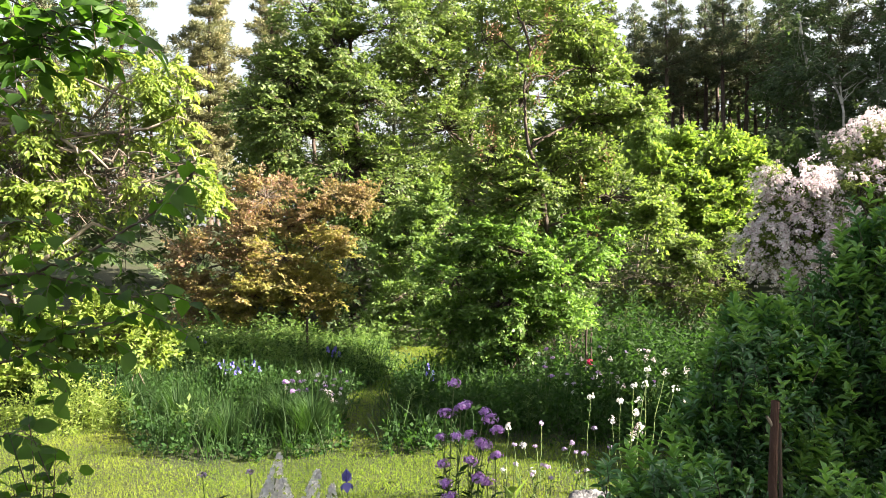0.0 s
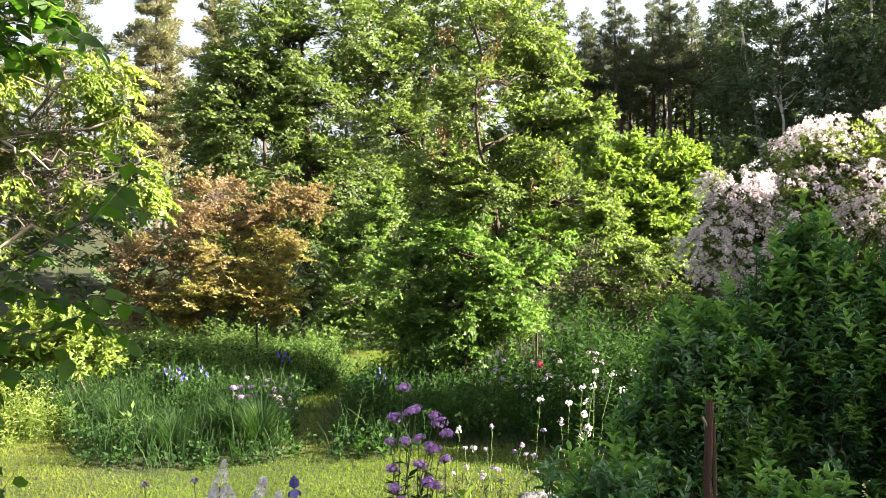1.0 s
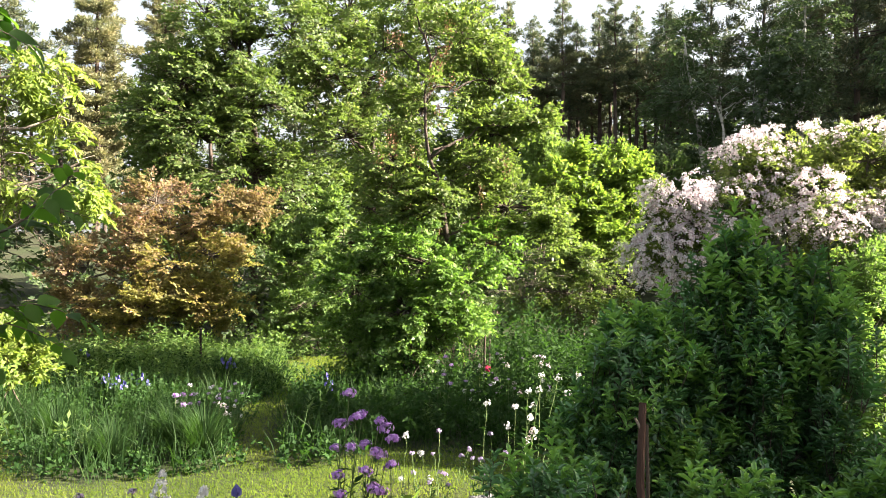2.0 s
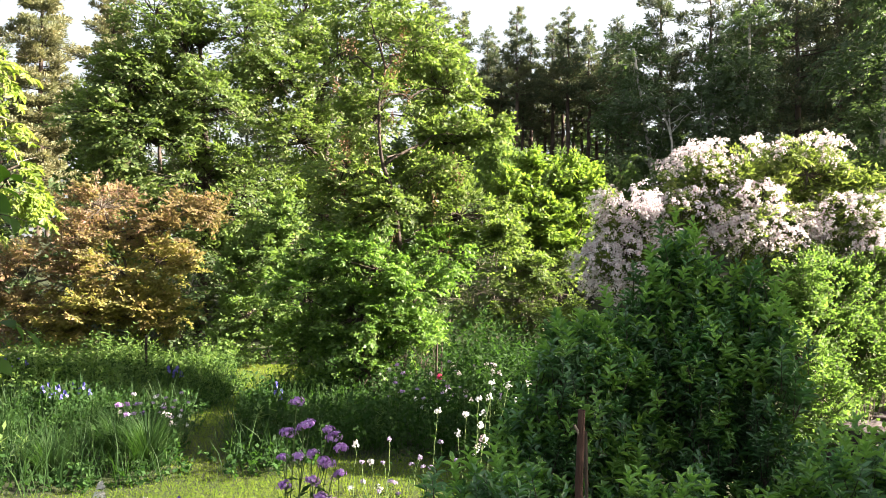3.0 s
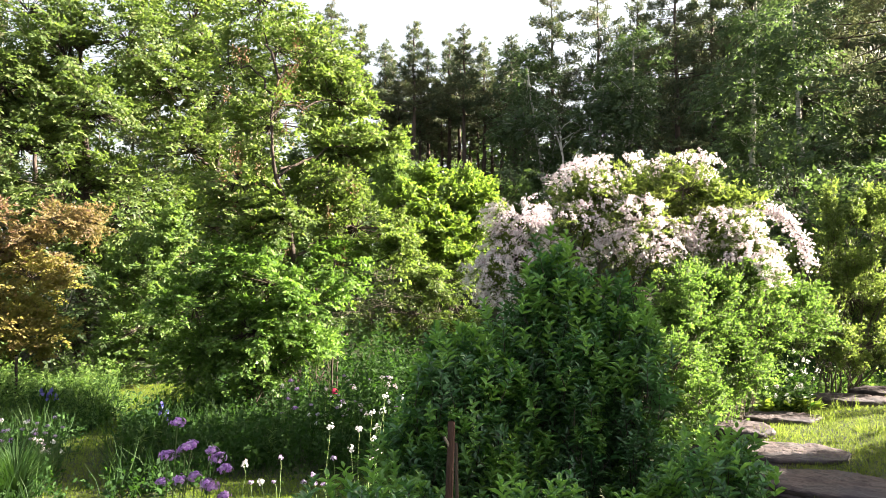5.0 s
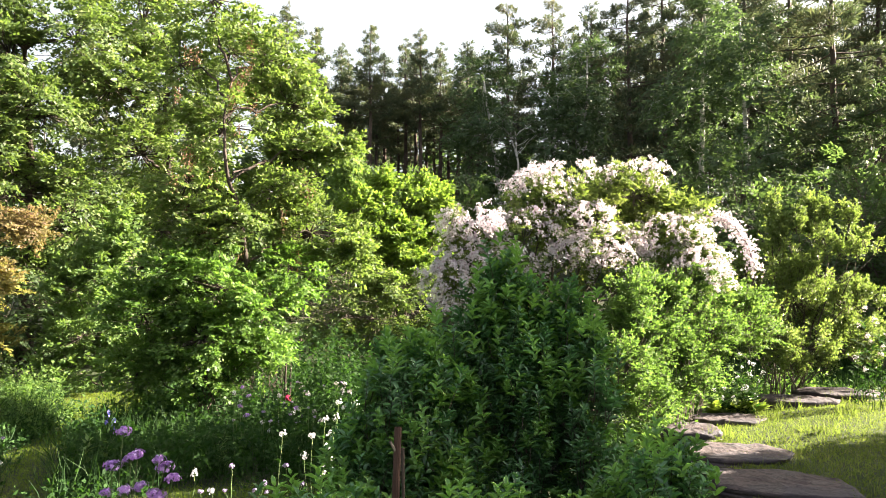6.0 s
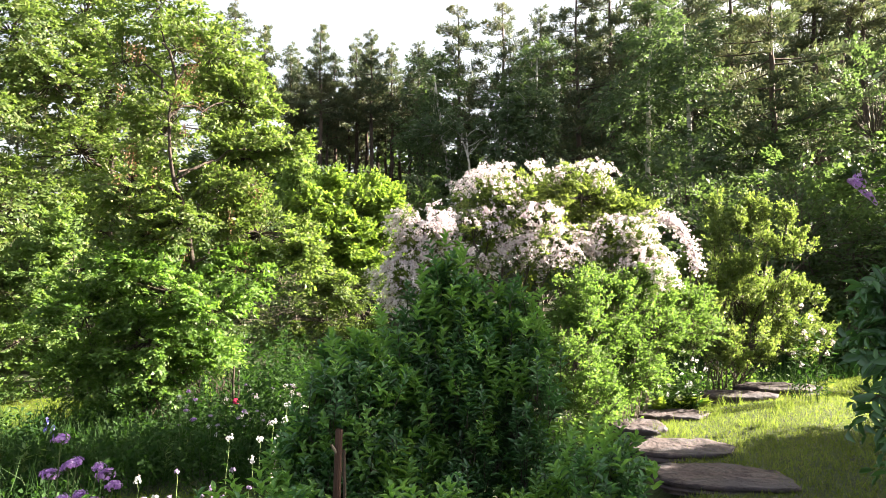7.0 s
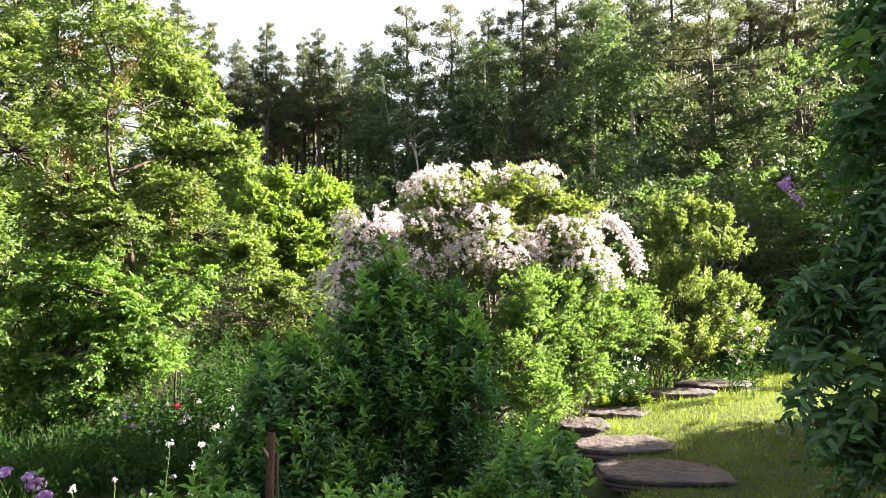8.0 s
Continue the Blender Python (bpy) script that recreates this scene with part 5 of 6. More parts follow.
# beauty bush
ROSE = [(3.44, 7.07, 2.58, 0.3, 0.38, 0.15, 0.6), (4.32, 7.18, 2.97, 0.32, 0.4, 0.27, 1.0), (4.77, 7.16, 3.21, 0.33, 0.38, 0.13, 0.45), (5.51, 6.95, 3.2, 0.32, 0.4, 0.15, 0.7), (4.64, 6.75, 2.58, 0.27, 0.38, 0.25, 1.0), (4.81, 6.6, 2.3, 0.54, 0.32, 0.22, 2.0), (4.02, 6.97, 2.39, 0.35, 0.4, 0.37, 1.3), (5.67, 6.52, 2.49, 0.42, 0.38, 0.18, 1.2), (5.83, 6.33, 2.07, 0.31, 0.36, 0.29, 1.7)]
bush = bough_plant("beauty_bush", (4.7, 7.3), "large arching beauty bush covered in pale pink blossom", "flowering shrub",
                   [([(5.12, 7.18, 2.63, 1.11, 0.6, 0.59, 2.2), (3.6, 7.41, 2.09, 0.41, 0.4, 0.48, 0.9), (5.39, 6.79, 2.91, 0.47, 0.4, 0.23, 0.9), (6.07, 6.71, 2.74, 0.23, 0.3, 0.27, 0.4), (5.83, 6.58, 2.22, 0.43, 0.35, 0.37, 0.7), (4.26, 7.21, 2.67, 0.38, 0.35, 0.38, 0.6)], LEAF_BUSH, DIAMOND, dict(n=620, reach=0.3, twigs=8, per=6, leaf=0.05, rise=0.3, droop=0.3, up=0.8, face=0.4, jitter=0.6, gap=0.6, gap_size=0.35, inner=0.5), ""),
                    ([(b[0], b[1], b[2], b[3] * 1.1, b[4] * 1.1, b[5] * 1.15, b[6]) for b in ROSE], LEAF_YELLOW, DIAMOND, dict(n=230, reach=0.2, twigs=6, per=6, leaf=0.036, rise=0.4, droop=0.3, up=0.7, face=0.3, jitter=0.6, gap=0.6, gap_size=0.3, inner=0.6), "yellow-green leaves among the blossom"),
                    ([(4.34, 5.58, 1.16, 0.2, 0.25, 0.34, 0.7), (4.5, 5.5, 0.8, 0.24, 0.25, 0.24, 0.5), (4.65, 5.94, 1.48, 0.24, 0.3, 0.54, 1.0), (4.99, 6.01, 1.47, 0.31, 0.3, 0.58, 1.2), (5.44, 6.14, 1.45, 0.35, 0.3, 0.6, 1.2), (6.01, 6.3, 1.44, 0.33, 0.35, 0.51, 1.0), (4.81, 5.87, 0.83, 0.41, 0.28, 0.27, 0.8), (5.7, 6.27, 1.89, 0.47, 0.3, 0.27, 0.9), (5.14, 6.26, 1.91, 0.35, 0.3, 0.23, 0.5), (6.66, 6.43, 1.48, 0.31, 0.4, 0.47, 0.8), (5.45, 6.0, 0.96, 0.31, 0.3, 0.28, 0.6)], LEAF_SKIRT, DIAMOND, dict(n=1350, reach=0.28, twigs=9, per=7, leaf=0.034, rise=1.1, droop=0.35, up=0.4, face=0.35, jitter=0.75, gap=0.6, gap_size=0.22, inner=0.4), "pale fine foliage round the foot")],
                   stems=9, stem_r=0.022, twig_r=0.003)


def blossom_sprays(blobs, n, steps, length, florets, size, foot, lift=0.45):
    """Arching sprays over the blobs: a row of round clusters along each, every cluster a ball of small open florets."""
    B = np.array(blobs, float)
    k = rng.choice(len(B), n, p=B[:, 6] / B[:, 6].sum())
    d = unit(rng.normal(size=(n, 3)) + np.array([0.0, -0.3, lift]))
    start = B[k, :3] + d * B[k, 3:6] * rng.uniform(0.8, 1.02, size=(n, 1))
    run = unit(d * np.array([1, 1, 0.25]) + rng.normal(size=(n, 3)) * 0.35)
    q = np.linspace(0, 1, steps)
    C = start[:, None, :] + run[:, None, :] * (length * rng.uniform(0.5, 1.2, size=(n, 1, 1)) * q[None, :, None])
    C[:, :, 2] -= 0.5 * length * q[None, :] ** 2
    C = C.reshape(-1, 3) + rng.normal(size=(n * steps, 3)) * 0.012
    o = unit(rng.normal(size=(len(C), florets, 3)) + np.repeat(d, steps, axis=0)[:, None, :] * 0.7 + np.array([0, 0, 0.4]))
    P = (C[:, None, :] + o * rng.uniform(0.01, 0.028, size=(len(C), florets, 1))).reshape(-1, 3)
    o = o.reshape(-1, 3) + rng.normal(size=P.shape) * 0.25
    return scatter(FLORET3, P - foot, np.cross(o, rng.normal(size=P.shape)), o, size * rng.uniform(0.7, 1.2, len(P)))


bush_foot = np.array(bush.matrix_world.translation)
V, F = blossom_sprays(ROSE, 620, 7, 0.17, 7, 0.0098, bush_foot)
part("blossom", mesh_of("blossom", V, F, PETAL_PALE), bush, "pale pink blossom clusters")
V, F = blossom_sprays([(3.41, 7.08, 2.56, 0.32, 0.38, 0.16, 0.8), (3.43, 7.2, 1.99, 0.45, 0.42, 0.45, 2.4), (3.17, 7.22, 1.9, 0.22, 0.3, 0.35, 1.0), (3.6, 7.0, 1.96, 0.24, 0.3, 0.36, 0.8)], 310, 6, 0.12, 8, 0.0095, bush_foot, 0.05)
part("blossom", mesh_of("blossom", V, F, PETAL_PALE), bush, "blossom hanging on the drooping side branch")

# ---- planted beds: herbs and leaves nobody could count ----


def bed(name, label, n, test, x0, x1, y0, y1, tall, leaf, mat, shape=LANCE, per=10):
    x, y = rng.uniform(x0, x1, n), rng.uniform(y0, y1, n)
    keep = test(x + rng.normal(size=n) * 0.12, y + rng.normal(size=n) * 0.12)
    x, y = x[keep], y[keep]
    n = len(x)
    g = height(x, y)
    hump = 0.55 + 0.45 * np.sin(x * 2.1 + 1.3 * np.sin(y * 1.7)) * np.sin(y * 1.9 + x)
    rim = sum(test(x + r * dx, y + r * dy).astype(float) for r in (0.25, 0.65) for dx, dy in ((1, 0), (-1, 0), (0, 1), (0, -1))) / 8
    low = 1 - 0.62 * np.exp(-((x + 0.02) / 0.38) ** 2 - ((y - 10.6) / 1.9) ** 2)
    h = low * tall * (0.15 + 1.0 * np.clip(hump, 0, 1)) * rng.uniform(0.35, 1.35, n) * (0.2 + 0.8 * rim)
    lean = rng.normal(size=(n, 2)) * 0.18
    s = rng.uniform(0.05, 1.0, size=(n, per))
    P = np.stack([x[:, None] + lean[:, :1] * s * h[:, None], y[:, None] + lean[:, 1:] * s * h[:, None], g[:, None] + s * h[:, None]], -1)
    P += rng.normal(size=P.shape) * 0.03
    a = rng.uniform(0, 2 * math.pi, size=(n, per))
    A = np.stack([np.cos(a), np.sin(a), rng.uniform(0.1, 1.0, size=(n, per))], -1)
    N = np.array([0.3, -0.2, 0.6]) + rng.normal(size=A.shape) * 0.7
    V, F = scatter(shape, P.reshape(-1, 3), A.reshape(-1, 3), N.reshape(-1, 3), (leaf * rng.uniform(0.5, 1.3, size=(n, per))).ravel())
    k = slice(0, n, 2)
    st = sticks(np.stack([x, y, g], 1)[k], np.stack([lean[:, 0], lean[:, 1], np.ones(n)], 1)[k], h[k], 0.004)
    V, F = merge((V, F), st)
    return tagged(new(name, mesh_of(name, V, F, mat)), label, "plants", kind="stuff")


def left_bed(x, y):
    return ~on_lawn(x, y) & (x < path_mid(y)) & (y > 6.4)


def right_bed(x, y):
    return ~on_lawn(x, y) & (x > path_mid(y)) & (y > 6.3) & (y > terrace_edge(x) + 0.1)


bed("left_bed_plants", "tangled green perennials, leaves coloured dark for the bed's shade", 3400, left_bed, -6.0, -0.2, 6.4, 12.5, 0.42, 0.058, LEAF_HERB_SHADED, shape=DIAMOND, per=12)
bed("meadow_plants", "pale sunlit meadow plants under the copper tree", 3600, left_bed, -4.5, 0.3, 10.0, 14.5, 0.62, 0.075, LEAF_SKIRT, per=14)
bed("right_bed_plants", "tangled green perennials, leaves coloured dark for the bed's shade", 4600, right_bed, -0.6, 5.0, 6.3, 13.5, 0.58, 0.064, LEAF_HERB_SHADED, shape=DIAMOND, per=13)
bed("tall_perennials", "tall dark green perennials beside the garden tree", 1500, lambda x, y: right_bed(x, y) & (x > 1.9 + 0.25 * np.sin(y * 2.0)) & (y > 7.6), 1.6, 4.4, 7.6, 12.5, 0.95, 0.085, LEAF_HERB_SHADED, per=17)
blades("bed_grass", "tall soft grass between the perennials", -6.0, 5.0, 6.3, 14.0, 20000, 0.42, GRASS_TALL_SHADED, lambda x, y: left_bed(x, y) | right_bed(x, y), 0.3,
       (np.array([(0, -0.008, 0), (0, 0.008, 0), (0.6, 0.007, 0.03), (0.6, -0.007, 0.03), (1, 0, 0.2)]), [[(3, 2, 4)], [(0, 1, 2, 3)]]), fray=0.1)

bed("border_plants", "leafy herbs under the shrubs behind the flagstones", 2100, lambda x, y: (y > terrace_edge(x) + 0.12) & (y < terrace_edge(x) + 1.1), 5.0, 10.0, 5.8, 8.6, 0.85, 0.062, LEAF_SKIRT, shape=DIAMOND, per=13)
bed("edge_herbs", "sunlit yellow-green herbs at the lawn's edge", 620, lambda x, y: np.hypot((x + 4.05) / 0.75, (y - 7.9) / 0.55) < 1, -5.0, -3.2, 7.2, 8.6, 0.62, 0.05, LEAF_LIME, shape=LANCE, per=14)

# ---- flagstones and boulder ----


def stone(name, x, y, rx, ry, turn, thick, sink, label, group="", seed=0, sides=34, category="stone", mat=STONE):
    """A weathered slab: irregular outline, worn edge, uneven face, layered rim."""
    g = np.random.default_rng(seed)
    a = np.arange(sides) * 2 * math.pi / sides
    cut = np.arange(6) * math.pi / 3 + g.uniform(0, 6) + g.normal(size=6) * 0.22
    r = np.min(g.uniform(0.86, 1.04, 6)[:, None] / np.maximum(0.2, np.cos(a[None, :] - cut[:, None])), axis=0)
    r = np.clip(r, 0.8, 1.2) + g.normal(size=sides) * 0.015
    rings, zs = [], []
    for f, z in ((0.0, 1.0), (0.35, 1.0), (0.7, 1.0), (0.92, 0.99), (0.975, 0.95), (0.99, 0.86), (0.985, 0.68), (0.95, 0.64), (0.955, 0.56), (1.01, 0.5), (1.02, 0.3), (0.97, 0.26), (0.96, 0.0)):
        wob = g.normal(size=sides) * (0.02 if f > 0.8 else 0.0)
        rings.append(np.stack([rx * r * (f + wob) * np.cos(a), ry * r * (f + wob) * np.sin(a)], 1))
        zs.append(thick * z + g.normal(size=sides) * (0.007 if f < 0.95 else 0.004))
    V = np.concatenate([np.concatenate([q, z[:, None]], 1) for q, z in zip(rings, zs)])
    i, j = np.meshgrid(np.arange(len(rings) - 1), np.arange(sides), indexing="ij")
    F = np.stack([i * sides + j, (i + 1) * sides + j, (i + 1) * sides + (j + 1) % sides, i * sides + (j + 1) % sides], -1).reshape(-1, 4)
    V[:sides] = V[:sides].mean(axis=0) + V[:sides] * 0.001
    ob = new(name, mesh_of(name, V, [F], mat, smooth=True))
    ob.matrix_world = pose(x, y, ground_z(x, y) - sink, 0, 0, turn)
    return tagged(ob, label, category, group)


G = "flagstones edging the terrace"
stone("flagstone", 4.68, 4.16, 0.52, 0.42, -40, 0.1, 0.06, "large flat grey flagstone set in grass", G, 1)
stone("flagstone", 5.12, 5.0, 0.5, 0.36, -38, 0.1, 0.06, "flat grey flagstone with lichen", G, 2)
stone("flagstone", 5.36, 5.86, 0.3, 0.32, -30, 0.16, 0.02, "thick layered brown flagstone at the terrace edge", G, 3)
stone("flagstone", 5.3, 5.9, 0.36, 0.36, -20, 0.24, 0.26, "lower flagstone under a layered edge stone", G, 4)
stone("flagstone", 6.33, 6.38, 0.46, 0.28, -25, 0.15, 0.07, "sunlit tan flagstone in grass", G, 5)
stone("flagstone", 7.76, 6.76, 0.52, 0.28, -28, 0.17, 0.06, "sunlit reddish flagstone in grass", G, 6)
stone("flagstone", 8.72, 6.86, 0.58, 0.34, -30, 0.17, 0.05, "sunlit flat reddish flagstone in grass", G, 7)
stone("boulder", 0.93, 4.5, 0.17, 0.15, 20, 0.39, 0.02, "pale grey lichened boulder beside the boxwood", "", 8, category="boulder", mat=LICHEN)

# ---- stake ----
stake = thing("stake", (0.468, 0.99, ground_z(0.468, 0.99) - 0.05), "rough reddish-brown forked wooden stake by the boxwood", "stake")
WOOD = rough_material("weathered_stick", [(0.3, (0.020, 0.011, 0.009)), (0.7, (0.062, 0.034, 0.027))], 14, stretch=(1, 1, 0.15), bump=0.9)
V, F = tube(bend((0, 0, 0), (-0.012, 0, 1.715), 0.0, 16, 0.005), 0.0055 * (1 + 0.14 * rng.normal(size=16)), 8)
part("stick", mesh_of("stick", V, F, WOOD, smooth=True), stake)
V, F = tube(bend((0.02, 0.04, 0.4), (0.001, 0.016, 1.68), 0.0, 10, 0.01), np.linspace(0.0034, 0.0026, 10), 7)
part("stick", mesh_of("stick", V, F, BARK_DARK, smooth=True), stake)
V, F = tube(bend((-0.01, 0, 1.67), (-0.026, -0.005, 1.695), 0.0, 4, 0.0), np.linspace(0.003, 0.002, 4), 5)
part("twig", mesh_of("twig", V, F, BARK_PALE), stake)

# ---- flowers ----


def head_cluster(name, n, r, size, mat, shape=FLORET4, tall=0.7):
    d = unit(rng.normal(size=(n, 3)) + np.array([0, 0, 0.5]))
    P = d * np.array([r, r, r * tall]) * rng.uniform(0.3, 0.95, size=(n, 1))
    V, F = merge(scatter(shape, P, np.cross(d, rng.normal(size=(n, 3))), d + rng.normal(size=(n, 3)) * 0.2, size * rng.uniform(0.8, 1.15, n)),
                 sticks(np.zeros((n, 3)) + np.array([0, 0, -0.3 * r]), P + np.array([0, 0, 0.3 * r]), np.linalg.norm(P + np.array([0, 0, 0.3 * r]), axis=1), 0.0011))
    tris = sum(len(f) for f in F if f.shape[1] == 3)
    rest = sum(len(f) for f in F) - tris
    petals = rest - 3 * n if rest > 3 * n else 0
    return mesh_of(name, V, F, [mat, STEM], [0] * (tris + petals) + [1] * (rest - petals))


def head_spike(name, n, tall, r, size, mat):
    s = np.sort(rng.uniform(0, 1, n))
    a = rng.uniform(0, 2 * math.pi, n)
    d = np.stack([np.cos(a), np.sin(a), 0.2 + 0 * a], 1)
    P = np.stack([np.cos(a) * r * (1.1 - s), np.sin(a) * r * (1.1 - s), s * tall - tall * 0.6], 1)
    V, F = scatter(FLORET5, P, np.cross(d, rng.normal(size=(n, 3))), d, size * (1.15 - 0.6 * s))
    return mesh_of(name, V, F, mat)


def head_iris(name, size, mat):
    P, A, N, S = [], [], [], []
    for i in range(6):
        a = i * math.pi / 3
        up = i % 2 == 0
        P.append((0, 0, 0)), A.append((math.cos(a) * (0.28 if up else 0.75), math.sin(a) * (0.28 if up else 0.75), 1.0 if up else -0.7))
        N.append((math.cos(a), math.sin(a), 0.1 if up else 1.0)), S.append(size * (1.15 if up else 1.0))
    V, F = scatter((BROAD[0] * np.array([1, 1.25, 1.6]), BROAD[1]), np.array(P, float), np.array(A, float), np.array(N, float), np.array(S))
    return mesh_of(name, V, F, mat)


HEADS = {"rocket": [head_cluster("flower_head", 58, 0.041, 0.0092, PETAL_PURPLE, tall=0.6) for k in range(3)], "lilac": [head_cluster("flower_head", 28, 0.023, 0.0085, PETAL_LILAC) for k in range(2)],
         "white": [head_cluster("flower_head", 17, 0.034, 0.0105, PETAL_WHITE, tall=1.1) for k in range(3)], "pink": [head_cluster("flower_head", 20, 0.036, 0.0115, PETAL_PALE, tall=1.4) for k in range(3)],
         "spike": [head_spike("flower_spike", 66, 0.24, 0.045, 0.022, PETAL_WHITE)], "iris": [head_iris("flower_head", 0.048, PETAL_BLUE)], "peony": [head_cluster("flower_head", 60, 0.042, 0.026, PETAL_RED, FLORET5)],
         "lilac_spike": [head_spike("flower_spike", 90, 0.26, 0.045, 0.016, PETAL_PURPLE)]}


def flower(name, label, category, kind_of, base, heads, group="", stem_r=0.0035, leaf=0.07, leaves=20, leaf_mat=None, shape=LANCE, upright=0.5):
    """A flowering plant: a stem to each head, leaves along the stems."""
    gz = ground_z(*base)
    root = thing(name, (*base, gz), label, category, group)
    P, A = [], []
    for n, h in enumerate(heads):
        top = np.array([h[0] - base[0], h[1] - base[1], h[2] - gz])
        foot = np.array([rng.normal() * 0.015, rng.normal() * 0.015, 0.0])
        s = np.linspace(0, 1, 8)[:, None]
        pts = foot + (top - foot) * np.concatenate([s ** 1.6, s ** 1.6, s], 1)
        pts[1:-1] += rng.normal(size=(6, 3)) * 0.006
        V, F = tube(pts, stem_r * np.linspace(1.2, 0.6, 8), 5)
        part("stem", mesh_of("stem", V, F, STEM), root)
        if kind_of:
            hd = HEADS[kind_of][n % len(HEADS[kind_of])]
            ob = part("flower_spike" if "spike" in kind_of else "flower_head", hd, root)
            ob.matrix_basis = pose(*pts[-1], rng.uniform(-18, 18), rng.uniform(-18, 18), rng.uniform(0, 360)) @ Matrix.Diagonal((*([rng.uniform(0.8, 1.15)] * 3), 1))
        q = rng.uniform(0.1, 0.88, leaves)
        a = rng.uniform(0, 2 * math.pi, leaves)
        P.append(np.stack([np.interp(q, s[:, 0], pts[:, i]) for i in range(3)], 1))
        A.append(np.stack([np.cos(a), np.sin(a), rng.uniform(0, 2 * upright, leaves)], 1))
    P, A = np.concatenate(P), np.concatenate(A)
    V, F = scatter(shape, P, A, np.array([0, 0, 1.0]) + rng.normal(size=A.shape) * 0.3, leaf * rng.uniform(0.5, 1.2, len(P)))
    part("foliage", mesh_of("foliage", V, F, leaf_mat or LEAF_HERB_SHADED), root)
    return root


G = "purple dame's rockets by the lawn"
RK = [[(0.05, 3.3, 1.285), (0.01, 3.3, 1.147), (0.08, 3.32, 1.165), (0.11, 3.33, 1.18)], [(0.19, 3.28, 1.16), (0.215, 3.3, 1.12), (0.25, 3.3, 1.07), (0.165, 3.25, 1.03)],
      [(-0.01, 3.3, 1.04), (0.06, 3.25, 1.055), (0.12, 3.27, 1.06), (0.19, 3.3, 1.0)], [(0.12, 3.2, 0.96), (0.0, 3.25, 0.93), (0.16, 3.2, 0.88), (0.01, 3.2, 0.86)], [(0.03, 3.2, 0.8), (0.2, 3.25, 0.85), (0.24, 3.3, 0.95)]]
for n, hs in enumerate(RK):
    flower("purple_rocket", "tall dame's rocket with purple flower heads", "flower", "rocket", (0.1 + 0.05 * (n - 2), 3.28), hs, G)
flower("leafy_shoot", "bright green leafy shoot without flowers", "plant", "", (0.34, 3.42), [(0.33, 3.4, 0.86)], leaf=0.13, leaves=34, leaf_mat=LEAF_BRIGHT, upright=0.9)
G = "white and pink rockets before the boxwood"
for base, hs, kd in [((1.42, 5.1), [(1.47, 5.2, 1.03), (1.6, 5.2, 1.0), (1.67, 5.2, 0.89)], "white"), ((1.3, 5.1), [(1.35, 5.1, 0.93), (1.41, 5.2, 0.8), (1.45, 5.15, 0.93)], "white"),
                     ((1.02, 5.1), [(1.06, 5.18, 0.835)], "white"), ((1.26, 5.1), [(1.27, 5.15, 0.81), (1.22, 5.2, 0.66), (1.36, 5.1, 0.74)], "white"),
                     ((1.38, 5.15), [(1.39, 5.1, 0.64), (1.4, 5.2, 0.58), (1.34, 5.15, 0.55)], "pink"), ((1.72, 5.2), [(1.74, 5.2, 0.79), (1.76, 5.2, 1.02)], "pink"), ((1.1, 5.1), [(1.08, 5.15, 0.62), (1.18, 5.1, 0.5)], "lilac")]:
    flower("pale_rocket", {"white": "dame's rocket with white flower heads", "pink": "dame's rocket with pale pink heads", "lilac": "dame's rocket with lilac heads"}[kd], "flower", kd, base, hs, G)
G = "small pale rockets at the lawn edge"
for n in range(10):
    x, y = rng.uniform(0.4, 1.1), rng.uniform(5.0, 5.9)
    flower("small_rocket", "short dame's rocket with pale lilac heads", "flower", ("lilac", "lilac", "lilac", "white")[n % 4], (x, y),
           [(x + rng.normal() * 0.05, y + rng.normal() * 0.05, rng.uniform(0.2, 0.6)) for k in range(2)], G, leaf=0.05, leaves=9)
G = "white flower spikes by the lawn"
for x, y, z in [(-0.6, 2.58, 1.08), (-0.48, 2.6, 0.99), (-0.54, 2.5, 1.0), (-0.4, 2.6, 0.96)]:
    flower("white_spike", "white bellflower spike on a tall stem", "flower", "spike", (x, y), [(x, y, z)], G, leaf=0.06)
flower("bearded_iris", "violet bearded iris on a tall stem", "flower", "iris", (-0.4, 3.0), [(-0.4, 3.0, 0.93)], leaf=0.2, leaves=6, upright=1.5)
for x, y, z in [(-1.0, 3.0, 1.0), (-0.83, 3.1, 0.98)]:
    flower("budding_stem", "thin stem with a small pale bud", "flower", "lilac", (x, y), [(x, y, z - 0.04)], leaf=0.12, leaves=8, upright=1.4)
G = "blue irises in the beds"
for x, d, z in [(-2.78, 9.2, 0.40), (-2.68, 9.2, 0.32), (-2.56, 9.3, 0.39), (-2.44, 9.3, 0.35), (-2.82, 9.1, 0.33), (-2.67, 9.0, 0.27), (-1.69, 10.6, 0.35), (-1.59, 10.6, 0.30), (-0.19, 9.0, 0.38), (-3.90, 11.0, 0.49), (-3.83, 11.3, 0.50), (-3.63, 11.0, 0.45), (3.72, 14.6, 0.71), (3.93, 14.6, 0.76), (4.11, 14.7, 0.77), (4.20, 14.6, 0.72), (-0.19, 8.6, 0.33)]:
    flower("blue_iris", "blue-violet iris among green leaves", "flower", "iris", (x, d), [(x, d, max(z + 0.04, 0.42)), (x + 0.06, d + 0.05, max(z + 0.04, 0.42) - 0.08)], G, leaf=0.26, leaves=9, leaf_mat=GRASS_TALL_SHADED, shape=(LANCE[0] * np.array([1, 0.4, 0.6]), LANCE[1]), upright=2.6)
